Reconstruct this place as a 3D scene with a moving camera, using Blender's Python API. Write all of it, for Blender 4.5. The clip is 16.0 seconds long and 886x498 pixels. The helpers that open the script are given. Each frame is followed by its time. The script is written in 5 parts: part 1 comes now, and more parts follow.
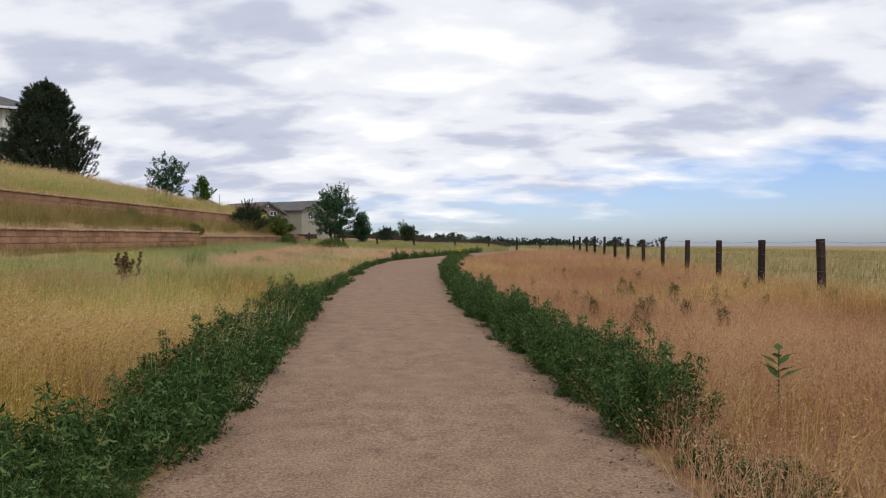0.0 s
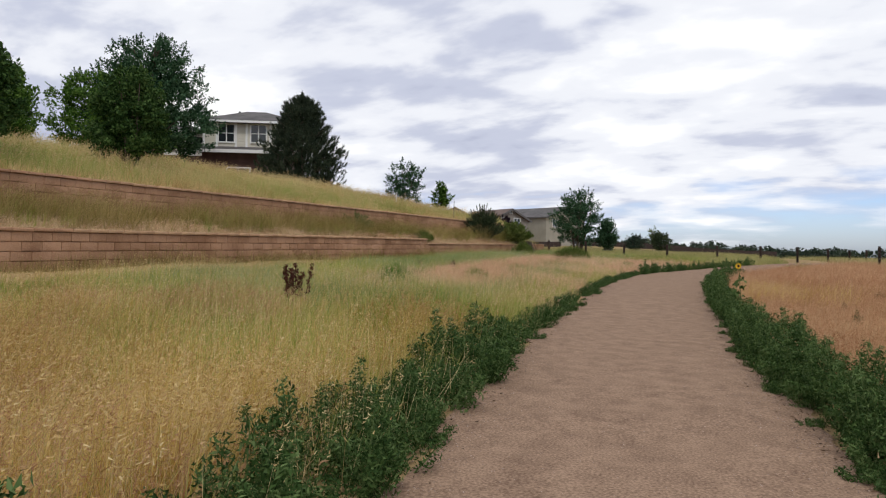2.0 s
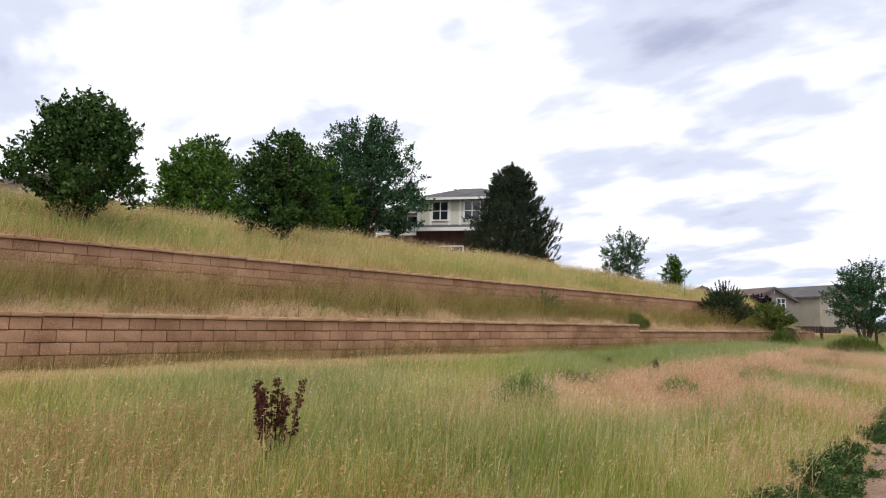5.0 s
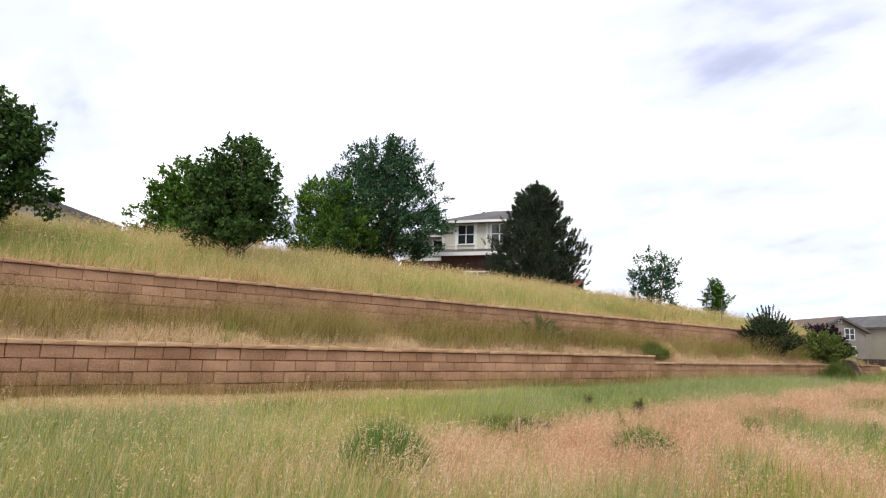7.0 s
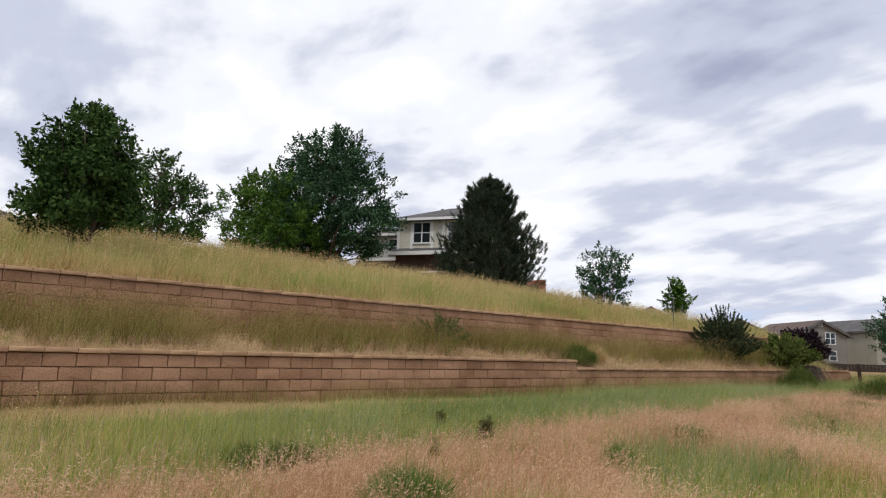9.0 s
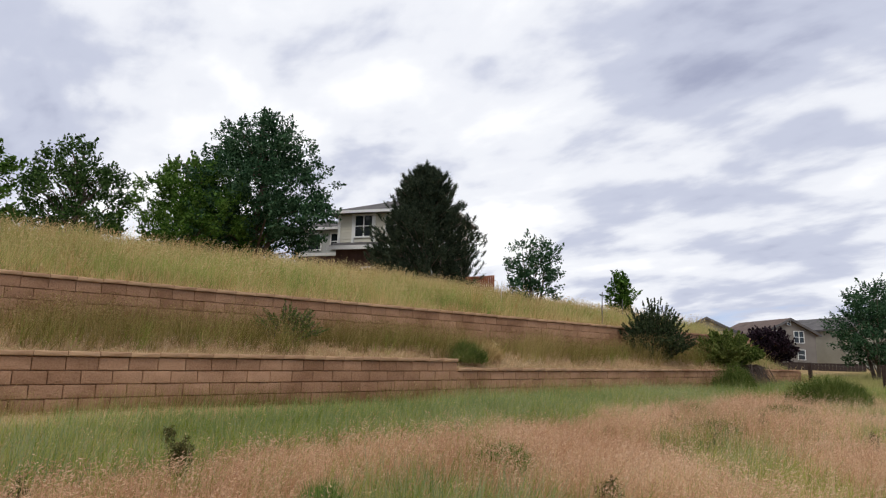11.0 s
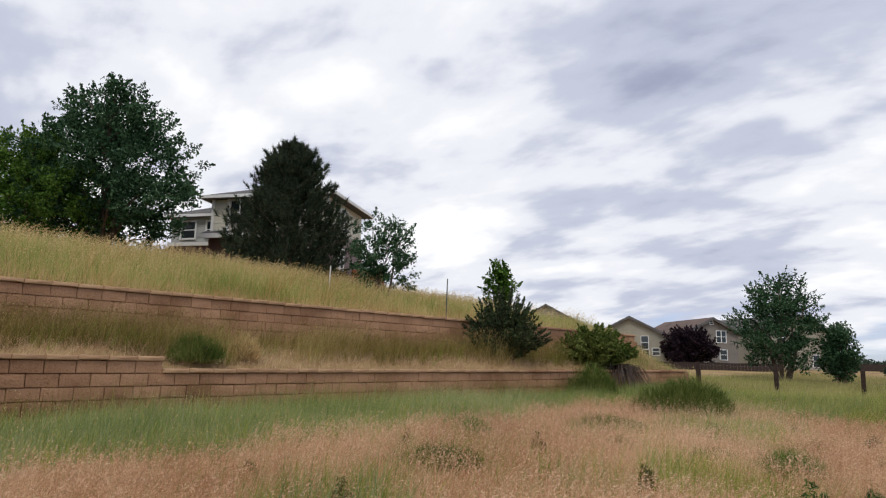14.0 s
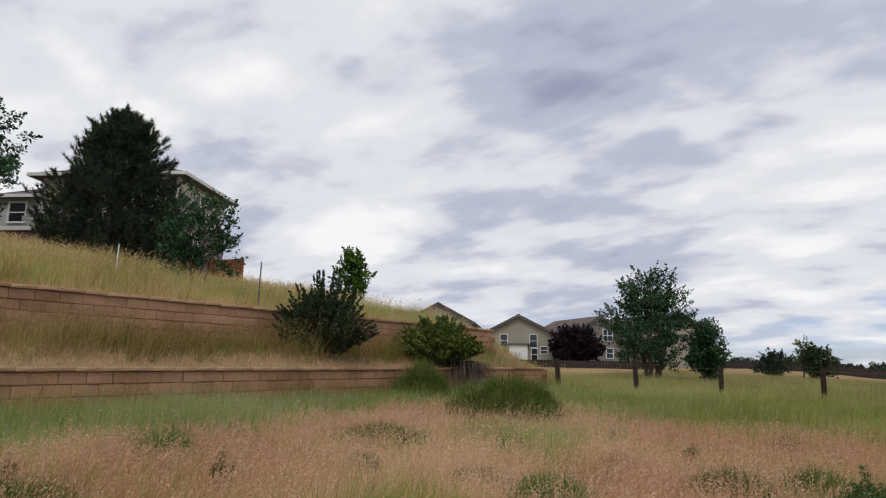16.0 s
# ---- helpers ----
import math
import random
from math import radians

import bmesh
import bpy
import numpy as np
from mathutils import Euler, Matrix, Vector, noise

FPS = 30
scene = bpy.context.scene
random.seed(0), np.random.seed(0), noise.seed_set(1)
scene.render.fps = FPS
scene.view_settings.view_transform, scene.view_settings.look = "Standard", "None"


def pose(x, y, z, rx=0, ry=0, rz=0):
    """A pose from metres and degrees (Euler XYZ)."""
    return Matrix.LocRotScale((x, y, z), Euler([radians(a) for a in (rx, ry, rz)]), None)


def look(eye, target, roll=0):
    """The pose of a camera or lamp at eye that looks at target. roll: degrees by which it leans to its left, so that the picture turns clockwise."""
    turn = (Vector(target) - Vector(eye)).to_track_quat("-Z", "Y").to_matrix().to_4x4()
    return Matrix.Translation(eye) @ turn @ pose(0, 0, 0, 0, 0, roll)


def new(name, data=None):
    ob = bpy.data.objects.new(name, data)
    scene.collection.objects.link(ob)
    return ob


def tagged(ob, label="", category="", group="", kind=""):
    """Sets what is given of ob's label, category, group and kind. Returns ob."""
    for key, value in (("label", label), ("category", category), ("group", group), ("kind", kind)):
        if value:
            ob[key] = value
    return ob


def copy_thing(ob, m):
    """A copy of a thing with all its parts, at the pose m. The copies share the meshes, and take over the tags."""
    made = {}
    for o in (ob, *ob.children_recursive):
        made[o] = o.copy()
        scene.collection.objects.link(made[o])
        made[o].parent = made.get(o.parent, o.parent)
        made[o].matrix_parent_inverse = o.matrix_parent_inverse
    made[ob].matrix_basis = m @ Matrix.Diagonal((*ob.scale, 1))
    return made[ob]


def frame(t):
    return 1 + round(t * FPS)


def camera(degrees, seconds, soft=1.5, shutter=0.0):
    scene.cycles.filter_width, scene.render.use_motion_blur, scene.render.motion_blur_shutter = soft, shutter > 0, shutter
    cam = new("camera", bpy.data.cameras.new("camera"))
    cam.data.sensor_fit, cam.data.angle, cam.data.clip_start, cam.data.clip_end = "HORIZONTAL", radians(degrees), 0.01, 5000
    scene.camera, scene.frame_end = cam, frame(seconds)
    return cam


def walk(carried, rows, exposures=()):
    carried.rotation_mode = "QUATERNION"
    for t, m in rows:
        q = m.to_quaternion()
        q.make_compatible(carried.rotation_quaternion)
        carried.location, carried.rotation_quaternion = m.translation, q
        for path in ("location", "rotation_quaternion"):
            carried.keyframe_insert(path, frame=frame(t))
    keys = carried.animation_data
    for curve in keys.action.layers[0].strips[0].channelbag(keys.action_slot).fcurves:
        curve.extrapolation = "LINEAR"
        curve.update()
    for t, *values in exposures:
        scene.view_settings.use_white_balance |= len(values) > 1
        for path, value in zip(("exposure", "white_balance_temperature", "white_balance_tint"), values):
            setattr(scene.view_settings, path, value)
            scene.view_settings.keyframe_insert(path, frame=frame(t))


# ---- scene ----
cam = camera(65.7, 16.0, soft=1.15)
METRES, EYE, TILT, LEAN, TURN = 30.0, 1.3, -0.42, 0.0, 0.0
ROWS = [
    (0.0, 0.0, 0.0, 0.0, 0.0, 0.0, -0.0),
    (0.5, -0.0003, 0.0353, 0.0012, 2.49, 0.15, -0.11),
    (1.0, -0.0025, 0.0703, 0.002, 7.29, 0.25, -0.33),
    (1.5, -0.005, 0.1049, 0.0029, 13.53, 0.37, -0.62),
    (2.0, -0.0074, 0.1391, 0.0037, 20.47, 0.48, -0.82),
    (2.5, -0.0107, 0.174, 0.0061, 23.95, 0.9, -1.02),
    (3.0, -0.0141, 0.2079, 0.0092, 25.54, 1.96, -1.14),
    (3.5, -0.0206, 0.2396, 0.0107, 26.8, 3.81, -1.2),
    (4.0, -0.0276, 0.2703, 0.0123, 31.89, 4.83, -1.34),
    (6.5, -0.0424, 0.424, 0.0149, 45.72, 8.82, -1.96),
    (7.0, -0.044, 0.4536, 0.0155, 45.56, 9.18, -1.98),
    (7.5, -0.0459, 0.4838, 0.0165, 45.39, 9.44, -1.99),
    (8.0, -0.0471, 0.5148, 0.0166, 45.21, 9.64, -1.97),
    (8.5, -0.0475, 0.5466, 0.0178, 45.03, 9.67, -1.93),
    (9.0, -0.0484, 0.5779, 0.0185, 44.89, 9.64, -1.94),
    (11.5, -0.0423, 0.7322, 0.0217, 43.17, 9.8, -1.63),
    (12.0, -0.041, 0.7625, 0.0224, 42.66, 9.83, -1.62),
    (12.5, -0.0397, 0.7928, 0.0226, 42.23, 9.88, -1.62),
    (13.0, -0.0384, 0.8228, 0.0232, 41.6, 9.92, -1.59),
    (13.5, -0.0368, 0.8527, 0.0236, 40.82, 9.96, -1.54),
    (14.0, -0.035, 0.8818, 0.0238, 39.63, 10.0, -1.48),
    (14.5, -0.0339, 0.9114, 0.0239, 38.09, 10.03, -1.44),
    (15.0, -0.0329, 0.9404, 0.0236, 36.05, 10.13, -1.32),
    (15.5, -0.0305, 0.9687, 0.0236, 34.0, 10.21, -1.22),
    (16.0, -0.0271, 0.9959, 0.0237, 32.08, 10.19, -1.1),
]
walk(cam, [(t, pose(0, 0, EYE, TILT, LEAN, TURN) @ pose(METRES * x, METRES * y, METRES * z, 90 + pitch, roll, yaw)) for t, x, y, z, yaw, pitch, roll in ROWS],
     exposures=[(0, 0.0), (2.5, 0.08), (3.5, 0.15), (4.2, 0.18), (6.3, 0.72), (8.5, 0.66), (8.9, 0.18), (9.2, 0.08), (11.5, 0.0), (12.1, -0.08), (12.35, 0.2), (12.6, 0.18), (12.9, 0.0), (14.0, 0.0), (15.0, -0.16), (16.0, -0.22)])

# ---- world, sun, exposure ----
SUN_EL, SUN_AZ = 52.0, 150.0          # degrees; azimuth clockwise from +y
world = bpy.data.worlds.new("world")
scene.world = world
world.use_nodes = True
nt = world.node_tree
nt.nodes.clear()


def wn(kind, **values):
    n = nt.nodes.new(kind)
    for k, v in values.items():
        n.inputs[k.replace("_", " ")].default_value = v
    return n


def ramp_node(tree, stops, mode="EASE"):
    r = tree.nodes.new("ShaderNodeValToRGB")
    r.color_ramp.interpolation = mode
    el = r.color_ramp.elements
    while len(el) < len(stops):
        el.new(0.5)
    for e, (p, c) in zip(el, stops):
        e.position = p
        e.color = (*c, 1) if len(c) == 3 else c
    return r


def wmath(op, a, b=None, clamp=False):
    m = nt.nodes.new("ShaderNodeMath")
    m.operation = op
    m.use_clamp = clamp
    for i, v in enumerate((a, b)):
        if v is None:
            continue
        if isinstance(v, (int, float)):
            m.inputs[i].default_value = v
        else:
            nt.links.new(v, m.inputs[i])
    return m.outputs[0]


coord = wn("ShaderNodeTexCoord")
split = wn("ShaderNodeSeparateXYZ")
nt.links.new(coord.outputs["Generated"], split.inputs[0])
up = wmath("MAXIMUM", split.outputs["Z"], 0.0)
lift = wmath("ADD", up, 0.22)
plane = wn("ShaderNodeCombineXYZ")
nt.links.new(wmath("DIVIDE", split.outputs["X"], lift), plane.inputs[0])
nt.links.new(wmath("DIVIDE", split.outputs["Y"], lift), plane.inputs[1])
turn = wn("ShaderNodeMapping")
turn.inputs["Rotation"].default_value = (0, 0, radians(24))
turn.inputs["Scale"].default_value = (0.8, 1.15, 1)
nt.links.new(plane.outputs[0], turn.inputs["Vector"])
big = wn("ShaderNodeTexNoise", Scale=1.15, Detail=7.0, Roughness=0.5, Distortion=0.15)
fine = wn("ShaderNodeTexNoise", Scale=3.2, Detail=8.0, Roughness=0.49, Distortion=0.15)
for n in (big, fine):
    nt.links.new(turn.outputs[0], n.inputs["Vector"])
shade = wmath("ADD", wmath("MULTIPLY", big.outputs["Fac"], 0.56), wmath("MULTIPLY", fine.outputs["Fac"], 0.44))
cloud = ramp_node(nt, [(0.34, (0.36, 0.39, 0.53)), (0.44, (0.57, 0.605, 0.735)), (0.525, (0.86, 0.88, 0.94)), (0.62, (1.07, 1.075, 1.08))])
nt.links.new(shade, cloud.inputs["Fac"])
sky = wn("ShaderNodeTexSky")
sky.sky_type = "NISHITA"
sky.sun_disc = False
sky.sun_elevation = radians(SUN_EL)
sky.sun_rotation = radians(SUN_AZ)
sky.air_density, sky.dust_density, sky.ozone_density = 1.0, 0.8, 2.0
dim = wn("ShaderNodeMixRGB")
dim.blend_type = "MULTIPLY"
dim.inputs["Fac"].default_value = 1.0
dim.inputs["Color2"].default_value = (0.105, 0.116, 0.158, 1)
nt.links.new(sky.outputs["Color"], dim.inputs["Color1"])
# clear band low over the plain, ragged along its upper edge
east = wmath("MULTIPLY", wmath("MAXIMUM", split.outputs["X"], -0.1), 0.15)
edge = wmath("SUBTRACT", wmath("SUBTRACT", split.outputs["Z"], east), 0.045)
ragged = wmath("ADD", wmath("MULTIPLY", edge, 14.0), wmath("MULTIPLY", wmath("SUBTRACT", fine.outputs["Fac"], 0.5), 2.6))
cover = wmath("ADD", ragged, 0.5, clamp=True)
mix = wn("ShaderNodeMixRGB")
nt.links.new(cover, mix.inputs["Fac"])
nt.links.new(dim.outputs[0], mix.inputs["Color1"])
nt.links.new(cloud.outputs["Color"], mix.inputs["Color2"])
back = wn("ShaderNodeBackground", Strength=1.0)
out = wn("ShaderNodeOutputWorld")
nt.links.new(mix.outputs[0], back.inputs["Color"])
nt.links.new(back.outputs[0], out.inputs["Surface"])

sun = new("sun", bpy.data.lights.new("sun", "SUN"))
sun.data.energy, sun.data.angle, sun.data.color = 1.1, radians(14), (1.0, 0.96, 0.9)
az, el = radians(SUN_AZ), radians(SUN_EL)
sun.matrix_world = look((0, 0, 60), (-30 * math.sin(az), -30 * math.cos(az), 60 - 30 * math.tan(el)))

# ---- materials ----


def surface(name, c1, c2, scale=4.0, fine=60.0, rough=0.9, bump=0.3, distance=0.01, metal=0.0, island=0.0, objrand=0.0, coords="Object", spec=0.2, through_light=0.0, c3=None, coarse=0.9, grain=0.45):
    """Two colours mixed by noise at two sizes, with bump; optional change from island to island or object to object."""
    m = bpy.data.materials.new(name)
    m.use_nodes = True
    t = m.node_tree
    b = t.nodes["Principled BSDF"]
    b.inputs["Roughness"].default_value = rough
    b.inputs["Metallic"].default_value = metal
    b.inputs["Specular IOR Level"].default_value = spec
    tc = t.nodes.new("ShaderNodeTexCoord")
    n1 = t.nodes.new("ShaderNodeTexNoise")
    n1.inputs["Scale"].default_value, n1.inputs["Detail"].default_value = scale, 4
    n2 = t.nodes.new("ShaderNodeTexNoise")
    n2.inputs["Scale"].default_value, n2.inputs["Detail"].default_value = fine, 3
    where = t.nodes.new("ShaderNodeNewGeometry").outputs["Position"] if coords == "World" else tc.outputs[coords]
    for n in (n1, n2):
        t.links.new(where, n.inputs["Vector"])
    add = t.nodes.new("ShaderNodeMath")
    add.operation = "MULTIPLY_ADD"
    t.links.new(n2.outputs["Fac"], add.inputs[0])
    add.inputs[1].default_value = grain
    half = t.nodes.new("ShaderNodeMath")
    half.operation = "MULTIPLY_ADD"
    t.links.new(n1.outputs["Fac"], half.inputs[0])
    half.inputs[1].default_value, half.inputs[2].default_value = coarse, 0.5 - (coarse + grain) / 2
    t.links.new(half.outputs[0], add.inputs[2])
    stops = [(0.25, c1), (0.75, c2)] if c3 is None else [(0.25, c1), (0.5, c2), (0.75, c3)]
    r = ramp_node(t, stops, "LINEAR")
    fac = add.outputs[0]
    if island or objrand:
        src = t.nodes.new("ShaderNodeNewGeometry").outputs["Random Per Island"] if island else t.nodes.new("ShaderNodeObjectInfo").outputs["Random"]
        mm = t.nodes.new("ShaderNodeMath")
        mm.operation = "MULTIPLY_ADD"
        t.links.new(src, mm.inputs[0])
        mm.inputs[1].default_value = island or objrand
        sh = t.nodes.new("ShaderNodeMath")
        sh.operation = "SUBTRACT"
        t.links.new(fac, sh.inputs[0])
        sh.inputs[1].default_value = (island or objrand) / 2
        t.links.new(sh.outputs[0], mm.inputs[2])
        fac = mm.outputs[0]
    t.links.new(fac, r.inputs["Fac"])
    t.links.new(r.outputs["Color"], b.inputs["Base Color"])
    if bump:
        bp = t.nodes.new("ShaderNodeBump")
        bp.inputs["Strength"].default_value, bp.inputs["Distance"].default_value = bump, distance
        t.links.new(n2.outputs["Fac"], bp.inputs["Height"])
        t.links.new(bp.outputs["Normal"], b.inputs["Normal"])
    if through_light:
        tr = t.nodes.new("ShaderNodeBsdfTranslucent")
        t.links.new(r.outputs["Color"], tr.inputs["Color"])
        mx = t.nodes.new("ShaderNodeMixShader")
        mx.inputs["Fac"].default_value = through_light
        t.links.new(b.outputs[0], mx.inputs[1])
        t.links.new(tr.outputs[0], mx.inputs[2])
        t.links.new(mx.outputs[0], t.nodes["Material Output"].inputs["Surface"])
    return m


def blade(name, c1, c2, c3=None, light=0.3):
    return surface(name, c1, c2, scale=0.35, fine=2.2, rough=0.85, bump=0, island=0.55, through_light=light, c3=c3, spec=0.03)


M_PATH = surface("crushed_stone", (0.165, 0.103, 0.068), (0.35, 0.235, 0.158), scale=5.0, fine=60, coarse=0.6, grain=1.4, rough=0.95, bump=0.5, distance=0.008, spec=0.1)
M_GRAVEL = surface("gravel_chip", (0.17, 0.12, 0.095), (0.46, 0.36, 0.30), scale=3, fine=40, rough=0.9, bump=0, island=0.8)
M_SOIL = surface("soil", (0.22, 0.15, 0.072), (0.41, 0.29, 0.145), scale=0.25, fine=6, rough=1.0, bump=0.6, distance=0.05, spec=0.05)
M_BLOCK = surface("split_block", (0.25, 0.135, 0.078), (0.46, 0.27, 0.165), scale=1.1, fine=38, rough=0.95, bump=0.9, distance=0.02, objrand=0.22, coords="World", spec=0.03, coarse=1.1, grain=0.6)
M_BLOCK_FAR = surface("split_block_joined", (0.25, 0.135, 0.078), (0.46, 0.27, 0.165), scale=1.1, fine=38, rough=0.95, bump=0.9, distance=0.02, island=0.22, coords="World", spec=0.03, coarse=1.1, grain=0.6)
M_CAP = surface("cap_stone", (0.33, 0.195, 0.115), (0.50, 0.32, 0.19), scale=2.0, fine=60, rough=0.95, bump=0.5, objrand=0.3, spec=0.1)
M_JOINT = surface("joint_fill", (0.17, 0.10, 0.065), (0.27, 0.165, 0.105), scale=3, fine=40, rough=1.0)
M_POST = surface("creosoted_timber", (0.012, 0.009, 0.008), (0.05, 0.032, 0.026), scale=5, fine=45, rough=0.85, bump=0.6, objrand=0.3)
M_WIRE = surface("galvanised_wire", (0.12, 0.115, 0.11), (0.2, 0.19, 0.18), scale=5, fine=50, rough=0.6, metal=0.6, bump=0)
M_TWIG = surface("dead_twig", (0.06, 0.045, 0.038), (0.16, 0.12, 0.10), scale=4, fine=30, rough=0.95, bump=0)
M_BARK = surface("bark", (0.06, 0.045, 0.035), (0.17, 0.13, 0.10), scale=4, fine=30, rough=0.95, bump=0.9, distance=0.03)
M_GOLD = blade("golden_blade", (0.30, 0.19, 0.042), (0.60, 0.42, 0.115), (0.80, 0.63, 0.27), 0.4)
M_GREEN = blade("green_blade", (0.15, 0.205, 0.032), (0.30, 0.355, 0.075), (0.52, 0.49, 0.16), 0.4)
M_PINK = blade("cheatgrass_blade", (0.44, 0.235, 0.125), (0.66, 0.42, 0.25), (0.82, 0.61, 0.39), 0.4)
M_RUST = blade("rusty_cheatgrass_blade", (0.33, 0.16, 0.085), (0.53, 0.30, 0.17), (0.68, 0.46, 0.27), 0.4)
M_HILL = blade("hill_blade", (0.25, 0.255, 0.075), (0.47, 0.43, 0.16), (0.66, 0.57, 0.27), 0.4)
M_HILLGREEN = blade("hill_green_blade", (0.17, 0.25, 0.055), (0.33, 0.39, 0.105), (0.50, 0.49, 0.17), 0.4)
M_DRY = blade("dry_blade", (0.32, 0.20, 0.11), (0.52, 0.36, 0.215), (0.70, 0.54, 0.35), 0.3)
M_MEADOW = blade("meadow_blade", (0.20, 0.20, 0.07), (0.36, 0.33, 0.135), (0.52, 0.45, 0.22), 0.4)
M_FRESH = blade("fresh_blade", (0.12, 0.21, 0.055), (0.23, 0.34, 0.10), (0.40, 0.45, 0.17), 0.4)
M_BRUSH = blade("rabbitbrush_stem", (0.05, 0.08, 0.016), (0.12, 0.16, 0.038), (0.23, 0.26, 0.08), 0.3)
M_OLIVE = blade("olive_blade", (0.14, 0.12, 0.034), (0.29, 0.235, 0.075), (0.46, 0.35, 0.15), 0.35)
M_GOLDHEAD = blade("ripe_seed_head", (0.30, 0.17, 0.055), (0.52, 0.34, 0.13), (0.70, 0.52, 0.25), 0.35)
M_PLUME = blade("cheatgrass_plume", (0.52, 0.295, 0.18), (0.71, 0.46, 0.295), (0.82, 0.61, 0.42), 0.4)
M_RUSTPLUME = blade("rusty_plume", (0.29, 0.145, 0.07), (0.47, 0.265, 0.14), (0.63, 0.42, 0.24), 0.4)
M_OLIVEHEAD = blade("brown_seed_head", (0.16, 0.095, 0.035), (0.33, 0.21, 0.085), (0.55, 0.40, 0.20), 0.3)
M_STRAW = blade("straw_blade", (0.42, 0.28, 0.12), (0.62, 0.46, 0.22), (0.74, 0.59, 0.32))
M_LUSH = blade("lush_blade", (0.07, 0.14, 0.025), (0.15, 0.25, 0.055), (0.25, 0.33, 0.09))
M_BLUEGREEN = blade("wheatgrass_blade", (0.17, 0.24, 0.10), (0.31, 0.37, 0.18), (0.46, 0.46, 0.25), 0.4)


def leafmat(name, c1, c2, c3, light=0.16):
    return surface(name, c1, c2, scale=0.8, fine=5, rough=0.7, bump=0, island=0.6, through_light=light, c3=c3, spec=0.08)


L_COTTON = leafmat("cottonwood_leaf", (0.014, 0.040, 0.017), (0.038, 0.088, 0.040), (0.095, 0.17, 0.088), 0.24)
L_LIGHT = leafmat("bright_leaf", (0.024, 0.062, 0.008), (0.064, 0.135, 0.019), (0.14, 0.235, 0.048), 0.26)
L_SHRUB = leafmat("shrub_leaf", (0.016, 0.040, 0.009), (0.042, 0.088, 0.021), (0.10, 0.165, 0.048), 0.22)
L_PINE = leafmat("pine_needle", (0.015, 0.026, 0.015), (0.038, 0.055, 0.033), (0.08, 0.10, 0.06), 0.1)
L_WEED = leafmat("weed_leaf", (0.025, 0.055, 0.013), (0.064, 0.115, 0.031), (0.145, 0.205, 0.073), 0.2)
L_PURPLE = leafmat("purple_leaf", (0.009, 0.006, 0.009), (0.018, 0.010, 0.015), (0.032, 0.017, 0.024), 0.08)
L_SAGE = leafmat("rabbitbrush_leaf", (0.055, 0.085, 0.02), (0.11, 0.155, 0.04), (0.17, 0.21, 0.07))
L_DOCK = leafmat("dock_seed", (0.045, 0.016, 0.012), (0.09, 0.032, 0.022), (0.14, 0.06, 0.035), 0.1)
L_DARK = leafmat("dark_shrub_leaf", (0.022, 0.034, 0.016), (0.045, 0.065, 0.028), (0.085, 0.11, 0.05))
L_FAR = leafmat("far_leaf", (0.018, 0.032, 0.022), (0.035, 0.055, 0.035), (0.06, 0.08, 0.05), 0.1)
M_SIDING = surface("cream_siding", (0.56, 0.53, 0.44), (0.66, 0.63, 0.54), scale=0.7, fine=14, rough=0.7, bump=0.15)
M_GREYSIDING = surface("grey_siding", (0.40, 0.41, 0.39), (0.50, 0.51, 0.49), scale=0.7, fine=14, rough=0.7, bump=0.15)
M_WHITE = surface("white_trim_paint", (0.72, 0.72, 0.70), (0.82, 0.82, 0.80), scale=1.5, fine=20, rough=0.55, bump=0.08)
M_BRICK = surface("brown_brick", (0.07, 0.04, 0.036), (0.13, 0.075, 0.065), scale=2, fine=30, rough=0.9, bump=0.5)
M_PLUM = surface("plum_siding", (0.19, 0.14, 0.135), (0.26, 0.20, 0.19), scale=1, fine=14, rough=0.75, bump=0.15)
M_SHINGLE = surface("asphalt_shingle", (0.075, 0.07, 0.07), (0.16, 0.15, 0.145), scale=1.2, fine=18, rough=0.95, bump=0.6, distance=0.02)
M_SHINGLE_RED = surface("brown_shingle", (0.10, 0.07, 0.06), (0.19, 0.14, 0.12), scale=1.2, fine=18, rough=0.95, bump=0.6, distance=0.02)
M_PALESHINGLE = surface("pale_shingle", (0.24, 0.23, 0.22), (0.38, 0.37, 0.35), scale=1.2, fine=18, rough=0.95, bump=0.6, distance=0.02)
M_TAN = surface("tan_stucco", (0.28, 0.26, 0.205), (0.36, 0.335, 0.27), scale=0.8, fine=25, rough=0.9, bump=0.2)
M_TAUPE = surface("taupe_stucco", (0.17, 0.152, 0.136), (0.24, 0.215, 0.19), scale=0.8, fine=25, rough=0.9, bump=0.2)
M_CEDAR = surface("red_cedar", (0.20, 0.065, 0.03), (0.36, 0.14, 0.07), scale=1.5, fine=24, rough=0.8, bump=0.4, objrand=0.4)
M_DARKFENCE = surface("dark_fence_wood", (0.03, 0.022, 0.02), (0.07, 0.05, 0.042), scale=2, fine=20, rough=0.9)
M_PETAL = surface("yellow_petal", (0.75, 0.45, 0.02), (0.85, 0.58, 0.04), scale=9, fine=40, rough=0.6, bump=0)
M_DISC = surface("flower_disc", (0.03, 0.015, 0.008), (0.07, 0.04, 0.02), scale=9, fine=90, rough=0.9)
M_STEEL = surface("grey_pole", (0.10, 0.10, 0.10), (0.16, 0.16, 0.16), scale=4, fine=40, rough=0.6)
